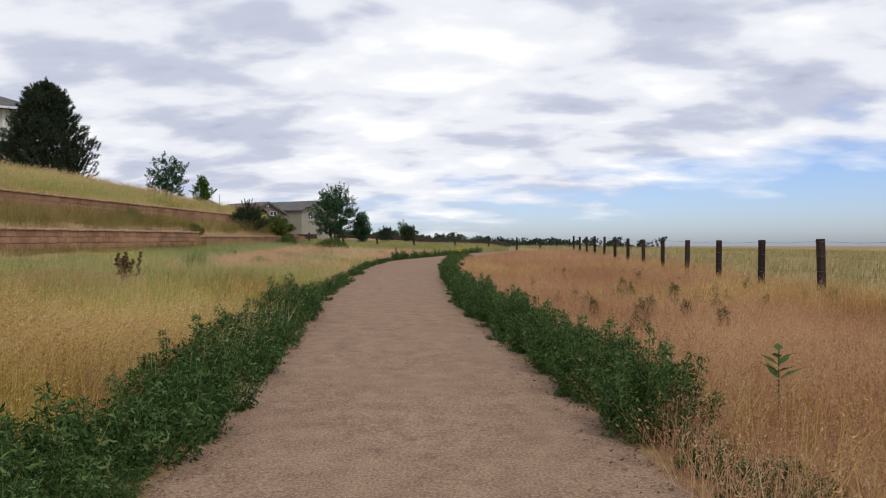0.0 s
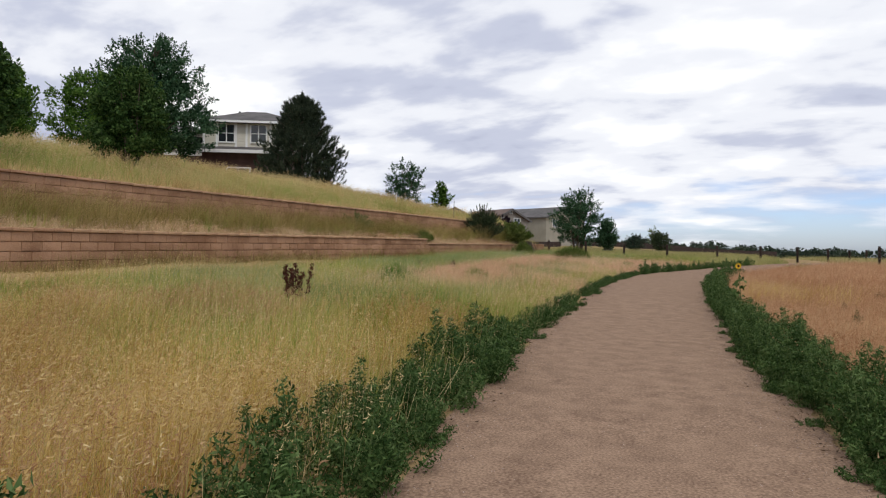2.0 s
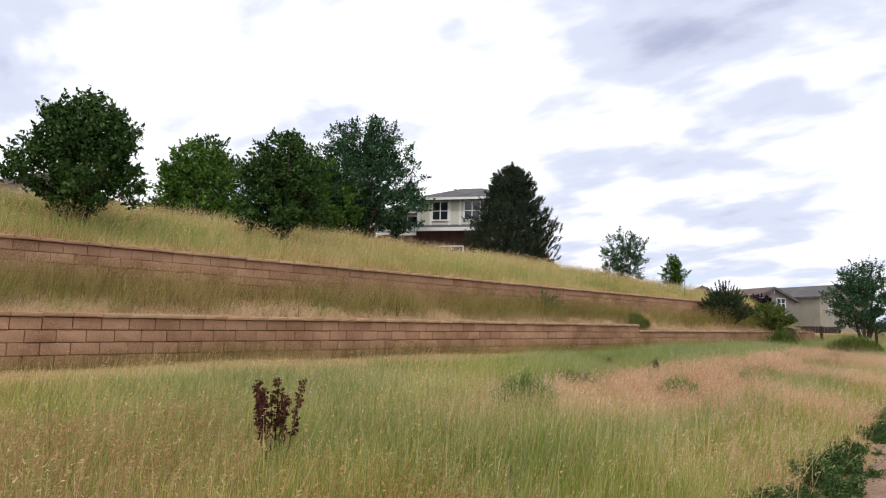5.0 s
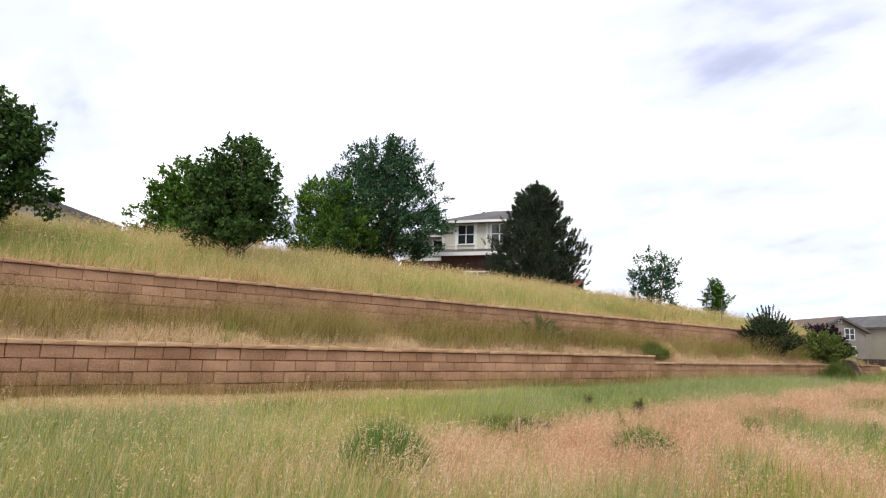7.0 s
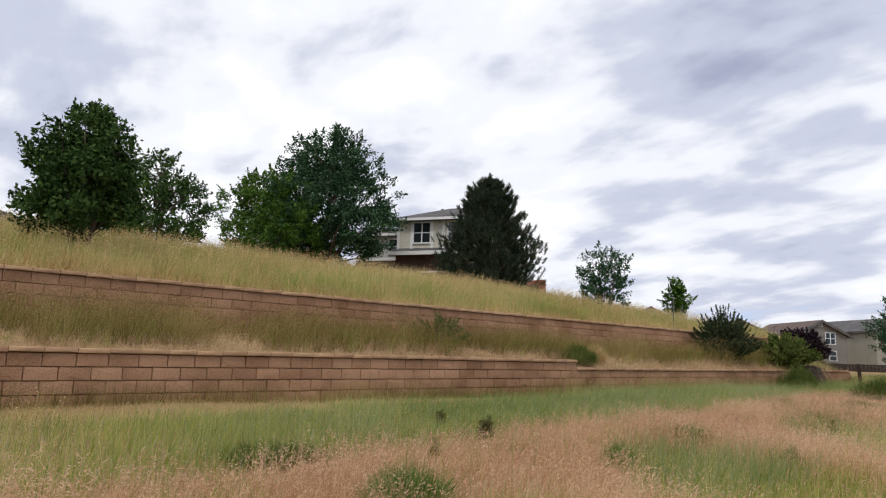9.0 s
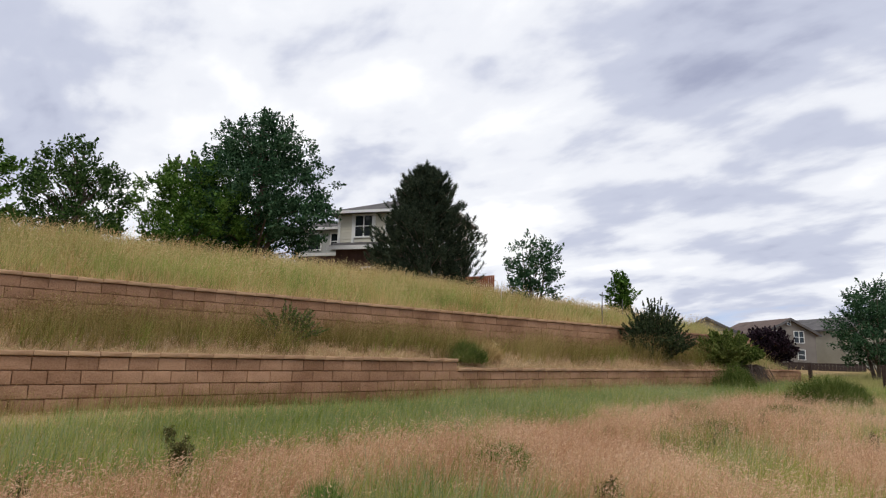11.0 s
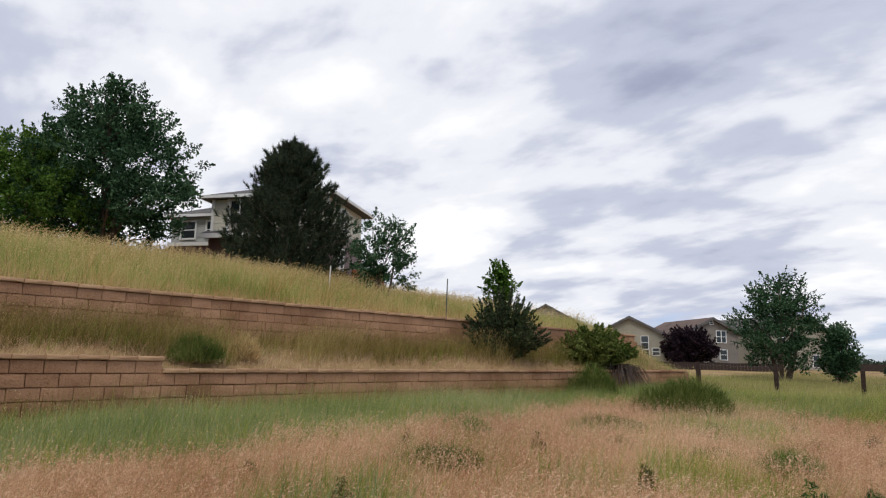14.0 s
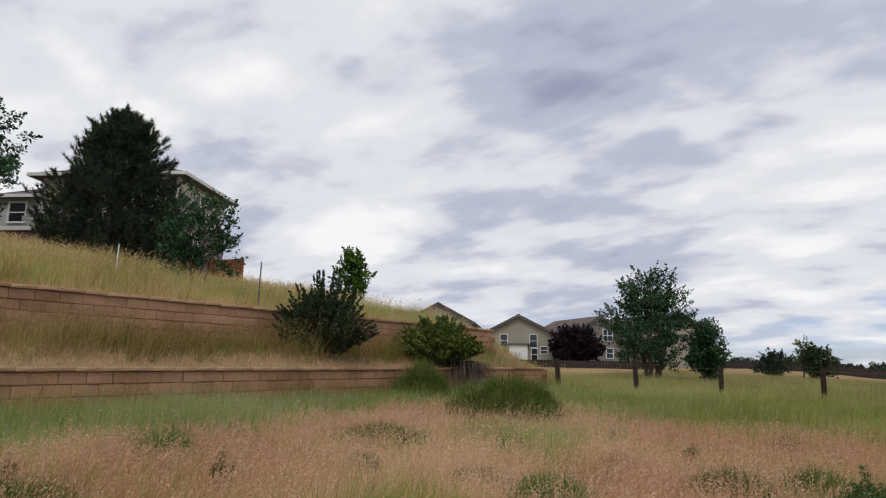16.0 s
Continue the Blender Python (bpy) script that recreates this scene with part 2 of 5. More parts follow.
M_PVC = surface("white_pvc_pipe", (0.62, 0.62, 0.60), (0.74, 0.74, 0.72), scale=4, fine=30, rough=0.5)

L_FORB = leafmat("forb_leaf", (0.06, 0.06, 0.02), (0.12, 0.11, 0.04), (0.22, 0.18, 0.075))
M_LITTER = surface("dead_leaf", (0.07, 0.045, 0.03), (0.25, 0.16, 0.10), scale=3, fine=40, rough=0.9, bump=0, island=0.8)
M_GLASS = bpy.data.materials.new("window_glass")
M_GLASS.use_nodes = True
gb = M_GLASS.node_tree.nodes["Principled BSDF"]
gb.inputs["Base Color"].default_value = (0.02, 0.024, 0.028, 1)
gb.inputs["Roughness"].default_value = 0.06
gb.inputs["Specular IOR Level"].default_value = 0.6

# ---- building helpers ----


def put(name, verts, faces, material, parent=None, label="", smooth=False):
    me = bpy.data.meshes.new(name)
    me.from_pydata(verts, [], faces)
    me.materials.append(material)
    if smooth:
        me.polygons.foreach_set("use_smooth", [True] * len(me.polygons))
    ob = new(name, me)
    if parent:
        ob.parent = parent
    if label:
        ob["label"] = label
    return ob


def part(name, bm, material, parent=None, label=""):
    me = bpy.data.meshes.new(name)
    bm.to_mesh(me)
    bm.free()
    me.materials.append(material)
    ob = new(name, me)
    if parent:
        ob.parent = parent
    if label:
        ob["label"] = label
    return ob


def thing(name, m, label, category, group="", kind=""):
    ob = new(name)
    ob.matrix_world = m
    return tagged(ob, label, category, group, kind)


def box(bm, x0, x1, y0, y1, z0, z1, bevel=0.0):
    r = bmesh.ops.create_cube(bm, size=1.0, matrix=Matrix.LocRotScale(((x0 + x1) / 2, (y0 + y1) / 2, (z0 + z1) / 2), None, (x1 - x0, y1 - y0, z1 - z0)))
    if bevel:
        es = list({e for v in r["verts"] for e in v.link_edges})
        bmesh.ops.bevel(bm, geom=es, offset=bevel, segments=1, affect="EDGES")
    return bm


def boxed(name, dims, material, parent, label="", bevel=0.0):
    return part(name, box(bmesh.new(), *dims, bevel), material, parent, label)


def tube(verts, faces, pts, radii, sides=6):
    """Adds a tapered tube along pts to the lists."""
    base = len(verts)
    for i, p in enumerate(pts):
        d = (Vector(pts[min(i + 1, len(pts) - 1)]) - Vector(pts[max(i - 1, 0)])).normalized()
        a = d.orthogonal().normalized()
        b = d.cross(a)
        for k in range(sides):
            w = 2 * math.pi * k / sides
            verts.append(tuple(Vector(p) + radii[i] * (math.cos(w) * a + math.sin(w) * b)))
    for i in range(len(pts) - 1):
        for k in range(sides):
            q = (k + 1) % sides
            faces.append((base + i * sides + k, base + i * sides + q, base + (i + 1) * sides + q, base + (i + 1) * sides + k))


def mesh_np(name, co, tri_count_faces, material, parent=None, label=""):
    """A mesh from an (n, k, 3) array: n loose faces of k corners."""
    n, k, _ = co.shape
    me = bpy.data.meshes.new(name)
    me.vertices.add(n * k)
    me.vertices.foreach_set("co", co.reshape(-1).astype(np.float32))
    me.loops.add(n * k)
    me.loops.foreach_set("vertex_index", np.arange(n * k, dtype=np.int32))
    me.polygons.add(n)
    me.polygons.foreach_set("loop_start", np.arange(0, n * k, k, dtype=np.int32))
    me.update(calc_edges=True)
    me.materials.append(material)
    ob = new(name, me)
    if parent:
        ob.parent = parent
    if label:
        ob["label"] = label
    return ob


# ---- the lie of the land ----
def smooth(a, b, v):
    t = np.clip((v - a) / (b - a), 0, 1)
    return t * t * (3 - 2 * t)


ROW_Y = np.array([-60, 0, 9, 15, 22, 32, 40, 52, 70, 110, 220, 1600.0])
COL_X = np.array([-70, -12, -6, -1, 2.5, 9, 60, 1600.0])
LAND = np.array([
    [1.0, 1.0, 1.0, 1.0, 1.0, 1.0, 1.0, 1.6, 2.2, 2.6, 2.0, -4],
    [.55, .60, .72, .92, 1.02, 1.05, 1.06, 1.18, 1.40, 2.2, 2.0, -4],
    [.10, .10, .20, .42, .62, .70, .75, .98, 1.25, 1.8, 1.4, -4],
    [0, 0, .06, .15, .30, .50, .62, .88, 1.10, 1.3, .9, -4],
    [0, .02, .06, .14, .27, .46, .58, .82, 1.02, 1.1, .7, -4],
    [.0, .03, .08, .12, .20, .38, .50, .70, .85, .8, .3, -4],
    [-.4, -.4, -.4, -.35, -.3, -.2, -.2, 0, .1, 0, -.4, -4],
    [-3, -3, -3, -3, -3, -3, -3, -3, -3, -3, -3, -4],
])


def base_z(x, y):
    x, y = np.asarray(x, float), np.asarray(y, float)
    i = np.clip(np.searchsorted(COL_X, x) - 1, 0, len(COL_X) - 2)
    j = np.clip(np.searchsorted(ROW_Y, y) - 1, 0, len(ROW_Y) - 2)
    u = np.clip((x - COL_X[i]) / (COL_X[i + 1] - COL_X[i]), 0, 1)
    v = np.clip((y - ROW_Y[j]) / (ROW_Y[j + 1] - ROW_Y[j]), 0, 1)
    return (LAND[i, j] * (1 - u) + LAND[i + 1, j] * u) * (1 - v) + (LAND[i, j + 1] * (1 - u) + LAND[i + 1, j + 1] * u) * v


def wall1_x(y):
    return -11.55 + 0.05 * (np.asarray(y, float) - 30)


def wall2_x(y):
    return -14.0 + 0.086 * (np.asarray(y, float) - 30)


STEP_Y, WALL1_END, WALL2_END, WALL_START = 32.0, 52.0, 51.6, -8.0
COURSE, PITCH = 0.192, 0.424


def wall1_top(y):
    y = np.asarray(y, float)
    return np.where(y < STEP_Y, 1.72 + 0.0088 * (y - 14), 1.69 + 0.0088 * (y - STEP_Y))


WALL2_TOP = 3.13


def hill_z(d):
    return 3.03 + np.interp(d, [0, 4, 8, 12, 18, 30, 60], [0, 1.03, 1.78, 2.12, 2.25, 2.28, 2.28])


def land_z(x, y):
    """Height of the ground: field, then the terrace behind the lower wall, then the slope behind the upper one."""
    x, y = np.asarray(x, float), np.asarray(y, float)
    w1, w2 = wall1_x(y), wall2_x(y)
    low = base_z(x, y)
    f = np.clip((w1 - x) / (w1 - w2), 0, 1)
    terrace = (wall1_top(y) - 0.10) * (1 - f) + 2.2 * f + 0.08 * np.sin(f * 3.14)
    hill = hill_z(w2 - x) - 0.35 * smooth(38, 47, y) * smooth(1.0, 4.0, w2 - x) * smooth(15, 9, w2 - x)
    z = np.where(x > w1 - 0.12, low, np.where(x > w2 - 0.12, terrace, hill))
    fade = np.where(x > w1 - 0.12, 0, np.where(x > w2 - 0.12, smooth(49.5, 53.5, y), smooth(48.5, 58, y - 0.55 * np.clip(w2 - x - 3, 0, 40))))
    rough = 0.03 * np.sin(x * 1.7 + 0.6 * np.sin(y)) * np.sin(y * 1.3 + x * 0.4)
    return z * (1 - fade) + low * fade + rough * smooth(1.6, 3.0, abs(x - path_x(y)))


def path_x(y):
    return np.interp(y, [-30, 0, 3.5, 6.5, 13, 17, 23.5, 29.5, 33, 42, 52, 62, 90], [.1, 0, -.17, -.38, -1.0, -1.17, -1.32, -1.05, -.5, 2.1, 6.6, 12, 28])


PATH_HALF = 1.36


def ground_sheet():
    ys = np.concatenate([[-60, -40, -25], np.arange(-15, 75, 0.75), np.arange(75, 130, 5), [140, 170, 220, 300, 450, 700, 1100, 1600]])
    cols = []
    for k in (60, 48, 38, 30, 26, 23, 20, 18, 16, 14, 12, 10, 8, 6.5, 5, 4, 3, 2, 1, 0.125):
        cols.append(("w2", -k))
    for k in (-0.115,):
        cols.append(("w2", k))
    for f in (0.2, 0.4, 0.6, 0.8):
        cols.append(("t", f))
    cols += [("w1", -0.125), ("w1", -0.115)]
    for k in np.arange(0.2, 9.8, 0.6):
        cols.append(("w1", k))
    for k in np.concatenate([np.arange(-0.6, 12, 0.75), [13, 15, 18, 22, 28, 36, 48, 65, 100, 160, 260, 450, 800, 1400]]):
        cols.append(("x", k))
    nx, ny = len(cols), len(ys)
    verts = []
    for y in ys:
        w1, w2 = float(wall1_x(min(y, 75))), float(wall2_x(min(y, 75)))
        row = []
        for kind, k in cols:
            x = w2 + k if kind == "w2" else w1 + k if kind == "w1" else w2 + (w1 - w2) * k if kind == "t" else k
            row.append(x)
        row[0] = -500 if y > 75 else row[0]
        row = np.maximum.accumulate(np.array(row))
        wide = np.array([-1500, -300, -120], float)
        full = np.concatenate([wide, row])
        yy = np.full(len(full), y)
        z = land_z(full, np.minimum(yy, 1600))
        verts += [(a, y, c) for a, c in zip(full, z)]
    n = nx + 3
    faces = [(j * n + i, j * n + i + 1, (j + 1) * n + i + 1, (j + 1) * n + i) for j in range(ny - 1) for i in range(n - 1)]
    ob = put("ground", verts, faces, M_SOIL, smooth=True)
    tagged(ob, "dry grassy soil of field, terrace and hillside", "ground", kind="structure")


ground_sheet()


def path_sheet():
    rng = np.random.default_rng(3)
    ys = np.concatenate([np.arange(-25, 40, 0.2), np.arange(40, 75, 0.5)])
    verts, n = [], 15
    for y in ys:
        dx = float(path_x(y + 0.3) - path_x(y - 0.3)) / 0.6
        c = float(path_x(y))
        l = PATH_HALF + 0.10 * math.sin(y * 2.1) * math.sin(y * 0.83 + 1) + rng.uniform(-0.05, 0.05)
        r = PATH_HALF + 0.10 * math.sin(y * 1.7 + 2) * math.sin(y * 0.71) + rng.uniform(-0.05, 0.05)
        for k in range(n):
            s = -l + (l + r) * k / (n - 1)
            x, yy = c + s, y - s * dx
            crown = 0.025 * (1 - (s / PATH_HALF) ** 2)
            verts.append((x, yy, float(land_z(x, yy)) + 0.018 + max(crown, -0.012)))
    faces = [(j * n + i, j * n + i + 1, (j + 1) * n + i + 1, (j + 1) * n + i) for j in range(len(ys) - 1) for i in range(n - 1)]
    ob = put("path", verts, faces, M_PATH, smooth=True)
    tagged(ob, "compacted pinkish crushed stone footpath", "path", kind="structure")


path_sheet()

# ---- retaining walls ----


def block_mesh(name, length, height, depth, seed, proud, material, c=0.009):
    """A split-face block: plain sides, chamfered edge, uneven front. Its front faces +x, its length runs along y."""
    r = random.Random(seed)
    L, H = length / 2, height / 2
    v = [(-depth, -L, -H), (-depth, L, -H), (-depth, L, H), (-depth, -L, H)]
    v += [(-c, -L, -H), (-c, L, -H), (-c, L, H), (-c, -L, H)]
    v += [(proud * r.uniform(0, 1), -L + c, -H + c), (proud * r.uniform(0, 1), L - c, -H + c), (proud * r.uniform(0, 1), L - c, H - c), (proud * r.uniform(0, 1), -L + c, H - c)]
    v += [(proud * r.uniform(0.6, 1.6), r.uniform(-0.3, 0.3) * L, r.uniform(-0.3, 0.3) * H)]
    f = [(0, 3, 2, 1)]
    for i in range(4):
        j = (i + 1) % 4
        f += [(i, j, 4 + j, 4 + i), (4 + i, 4 + j, 8 + j, 8 + i), (8 + i, 8 + j, 12)]
    me = bpy.data.meshes.new(name)
    me.from_pydata(v, [], f)
    me.materials.append(material)
    return me


def retaining_wall(name, line, top, y0, y1, courses, near, label):
    """near: the stretch along y whose blocks are single parts."""
    wall = tagged(new(name), label, "retaining wall", kind="structure")
    slope = math.atan(float(line(31) - line(30)))
    turn = Matrix.Rotation(-slope, 4, "Z")
    gap = 0.005 if top is wall1_top else 0.002
    kinds = [block_mesh("block", PITCH - gap, COURSE - gap, 0.22, i, 0.014, M_BLOCK, 0.009 if top is wall1_top else 0.005) for i in range(6)]
    caps = [block_mesh("cap_stone", PITCH * 1.0 - 0.003, 0.07, 0.30, 40 + i, 0.008, M_CAP) for i in range(3)]
    rng = random.Random(hash(len(name)) % 7 + int(y1))
    joined_v, joined_f = [], []
    tally = [0]

    def lay_block(y, c):
        t = float(top(y))
        z = t - 0.0375 if c == -1 else t - 0.075 - COURSE * (c + 0.5)
        x = float(line(y)) + (0.05 if c == -1 else -0.006 * c + rng.uniform(-0.004, 0.004)) + 0.006 * courses
        me = rng.choice(caps if c == -1 else kinds)
        m = Matrix.Translation((x, y, z + (rng.uniform(-0.004, 0.006) if c == -1 else 0))) @ turn @ pose(0, 0, 0, 0 if c >= 0 else rng.uniform(-0.6, 0.6), 0, rng.uniform(-0.5, 0.5))
        if near[0] < y < near[1] and c < 4 and tally[0] < 330:
            ob = new(me.name.split(".")[0], me)
            ob.parent = wall
            ob.matrix_world = m
            tally[0] += 1
        else:
            base = len(joined_v)
            joined_v.extend(tuple(m @ v.co) for v in me.vertices)
            joined_f.extend(tuple(base + k for k in p.vertices) for p in me.polygons)

    nb = int((y1 - y0) / PITCH)
    for i in range(nb):
        for c in range(-1, courses):
            step = top is wall1_top and c >= 0
            ya = y0 + (i + 0.5 * (c % 2)) * PITCH if c >= 0 else y0 + i * PITCH
            yb = y0 + (i + 0.5 * ((c + 1) % 2)) * PITCH
            y = ya if not step or ya < STEP_Y else yb
            if y > y1 - PITCH / 2 or (step and ya >= STEP_Y > yb):
                continue
            spots = [y]
            if step and ya < STEP_Y <= yb:
                spots.append(yb)
            for y in spots:
                lay_block(y, c)
    rest = put("blocks_farther_off", joined_v, joined_f, M_BLOCK_FAR, wall)
    tagged(rest, "rows of tan split-face blocks", kind="stuff")
    # backing that fills the joints from behind
    v, f = [], []
    ys = np.arange(y0, y1 + 0.01, 1.0)
    ys = sorted(set(list(ys) + [STEP_Y - 0.01, STEP_Y + 0.01]))
    for y in ys:
        x, t = float(line(y)), float(top(y)) - 0.09
        v += [(x - 0.02, y, t - COURSE * courses - 0.3), (x - 0.02, y, t), (x - 0.20, y, t), (x - 0.20, y, t - COURSE * courses - 0.3)]
    for i in range(len(ys) - 1):
        a = 4 * i
        f += [(a, a + 4, a + 5, a + 1), (a + 1, a + 5, a + 6, a + 2), (a + 2, a + 6, a + 7, a + 3)]
    put("backing", v, f, M_JOINT, wall)
    return wall


retaining_wall("retaining_wall_lower", wall1_x, wall1_top, WALL_START, WALL1_END, 6, (14.5, 42.0), "low terraced retaining wall of tan split-face concrete blocks with flat caps")
retaining_wall("retaining_wall_upper", wall2_x, lambda y: np.full_like(np.asarray(y, float), WALL2_TOP), WALL_START, WALL2_END, 5, (17.5, 44.0), "upper retaining wall of reddish tan split-face concrete blocks below the slope")

# ---- fences in the field ----


def fence_post(m, height, label, radius=0.066):
    """A square-sawn timber post, weathered and chamfered at its head."""
    bm = bmesh.new()
    box(bm, -radius, radius, -radius, radius, -0.3, height, 0.012)
    for v in bm.verts:
        v.co.x *= 1 + 0.05 * math.sin(v.co.z * 5)
        if v.co.z > height - 0.05:
            v.co.z -= 0.02 * abs(v.co.x) / radius
    ob = part("fence_post", bm, M_POST)
    ob.matrix_world = m
    return tagged(ob, label, "fence post", "posts of the wire fence")


def wires(name, pts, drops, label, thick=0.0035):
    verts, faces = [], []
    for d in drops:
        for (a, b) in zip(pts[:-1], pts[1:]):
            a, b = Vector(a), Vector(b)
            mid = (a + b) / 2 + Vector((0, 0, -0.03))
            tube(verts, faces, [a - Vector((0, 0, d)), mid - Vector((0, 0, d)), b - Vector((0, 0, d))], [thick] * 3, 4)
    return tagged(put(name, verts, faces, M_WIRE), label, "fence wire")


def field_fences():
    rng = random.Random(5)
    tops = []
    for i in range(-6, 26):
        y = 14.2 + 3.05 * i
        x = 7.14 + 0.05 * y
        z = float(land_z(x, y))
        h = 1.22 + rng.uniform(-0.04, 0.05) + 0.06 * (i < 3)
        if abs(x - float(path_x(y))) < 2.2:
            continue
        fence_post(pose(x, y, z, rng.uniform(-1.2, 1.2), rng.uniform(-1.2, 1.2), rng.uniform(-8, 8)), h, "dark creosoted square timber fence post in dry grass")
        tops.append((x - 0.09, y, z + h - 0.07))
        if i == 12:
            break
    wires("fence_wire", tops, (0.0, 0.3, 0.62), "thin wire strands strung along dark fence posts")
    tops = []
    spots = [(-10.15, 52.2), (-7.7, 53.0), (-5.15, 53.6), (-2.3, 54.2), (0.95, 54.8), (3.7, 55.4), (6.2, 57.6), (8.9, 63.0), (11.6, 70.0), (14.2, 77.0)]
    for i, (x, y) in enumerate(spots):
        z = float(land_z(x, y))
        h = 1.05 + rng.uniform(-0.08, 0.06)
        fence_post(pose(x, y, z, rng.uniform(-2, 2), rng.uniform(-2, 2), rng.uniform(-10, 10)), h, "weathered brown timber fence post in tall green grass", 0.075)
        tops.append((x, y - 0.08, z + h - 0.1))
    wires("fence_wire", tops, (0.0, 0.35), "thin wire strands between weathered fence posts")


field_fences()

# ---- trees and shrubs ----


def leaf_cloud(rng, centres, radii, per, size, flat=0.75, up=0.3):
    """Leaves (folded diamonds) scattered in clumps round the centres."""
    n = len(centres)
    c = np.repeat(centres, per, axis=0)
    r = np.repeat(radii, per)
    d = rng.normal(size=(n * per, 3))
    d /= np.linalg.norm(d, axis=1, keepdims=True)
    rad = r * rng.uniform(0.25, 1.0, n * per) ** 0.6
    p = c + d * rad[:, None] * np.array([1, 1, flat])
    nrm = d + rng.normal(size=d.shape) * 0.7 + np.array([0, 0, up])
    nrm /= np.linalg.norm(nrm, axis=1, keepdims=True)
    t = np.cross(nrm, rng.normal(size=d.shape))
    t /= np.linalg.norm(t, axis=1, keepdims=True)
    b = np.cross(nrm, t)
    s = size * rng.uniform(0.6, 1.35, n * per)[:, None]
    return np.stack([p - t * s, p + b * s * 0.55 - nrm * s * 0.12, p + t * s, p - b * s * 0.55 - nrm * s * 0.12], axis=1)


def sprigs(rng, centres, axes, lengths, spread, per, size):
    """Leafy shoots: each centre bears leaves all along its axis, closing to a point."""
    n = len(centres) * per
    c, a = np.repeat(centres, per, axis=0), np.repeat(axes, per, axis=0)
    ln, sp = np.repeat(lengths, per), np.repeat(spread, per)
    u = rng.uniform(0, 1, n)
    p = c + a * (ln * (u - 0.35))[:, None] + rng.normal(size=(n, 3)) * (sp * (1.08 - u) * 0.6)[:, None]
    t = a * 0.7 + rng.normal(size=(n, 3)) * 0.65
    t /= np.linalg.norm(t, axis=1, keepdims=True)
    b = np.cross(t, rng.normal(size=(n, 3)))
    b /= np.linalg.norm(b, axis=1, keepdims=True)
    k = np.cross(t, b)
    s = size * rng.uniform(0.6, 1.35, n)[:, None]
    return np.stack([p - t * s, p + b * s * 0.5 + k * s * 0.12, p + t * s, p - b * s * 0.5 + k * s * 0.12], axis=1)


def crown_centres(rng, lobes, n, shell=0.55):
    """n points in the outer part of a set of ellipsoids (x, y, z, rx, ry, rz)."""
    lobes = np.array(lobes, float)
    w = (lobes[:, 3] * lobes[:, 4] * lobes[:, 5]) ** 0.75
    pick = rng.choice(len(lobes), n, p=w / w.sum())
    d = rng.normal(size=(n, 3))
    d /= np.linalg.norm(d, axis=1, keepdims=True)
    k = rng.uniform(shell ** 3, 1.0, n) ** (1 / 3)
    return lobes[pick, :3] + d * k[:, None] * lobes[pick, 3:]


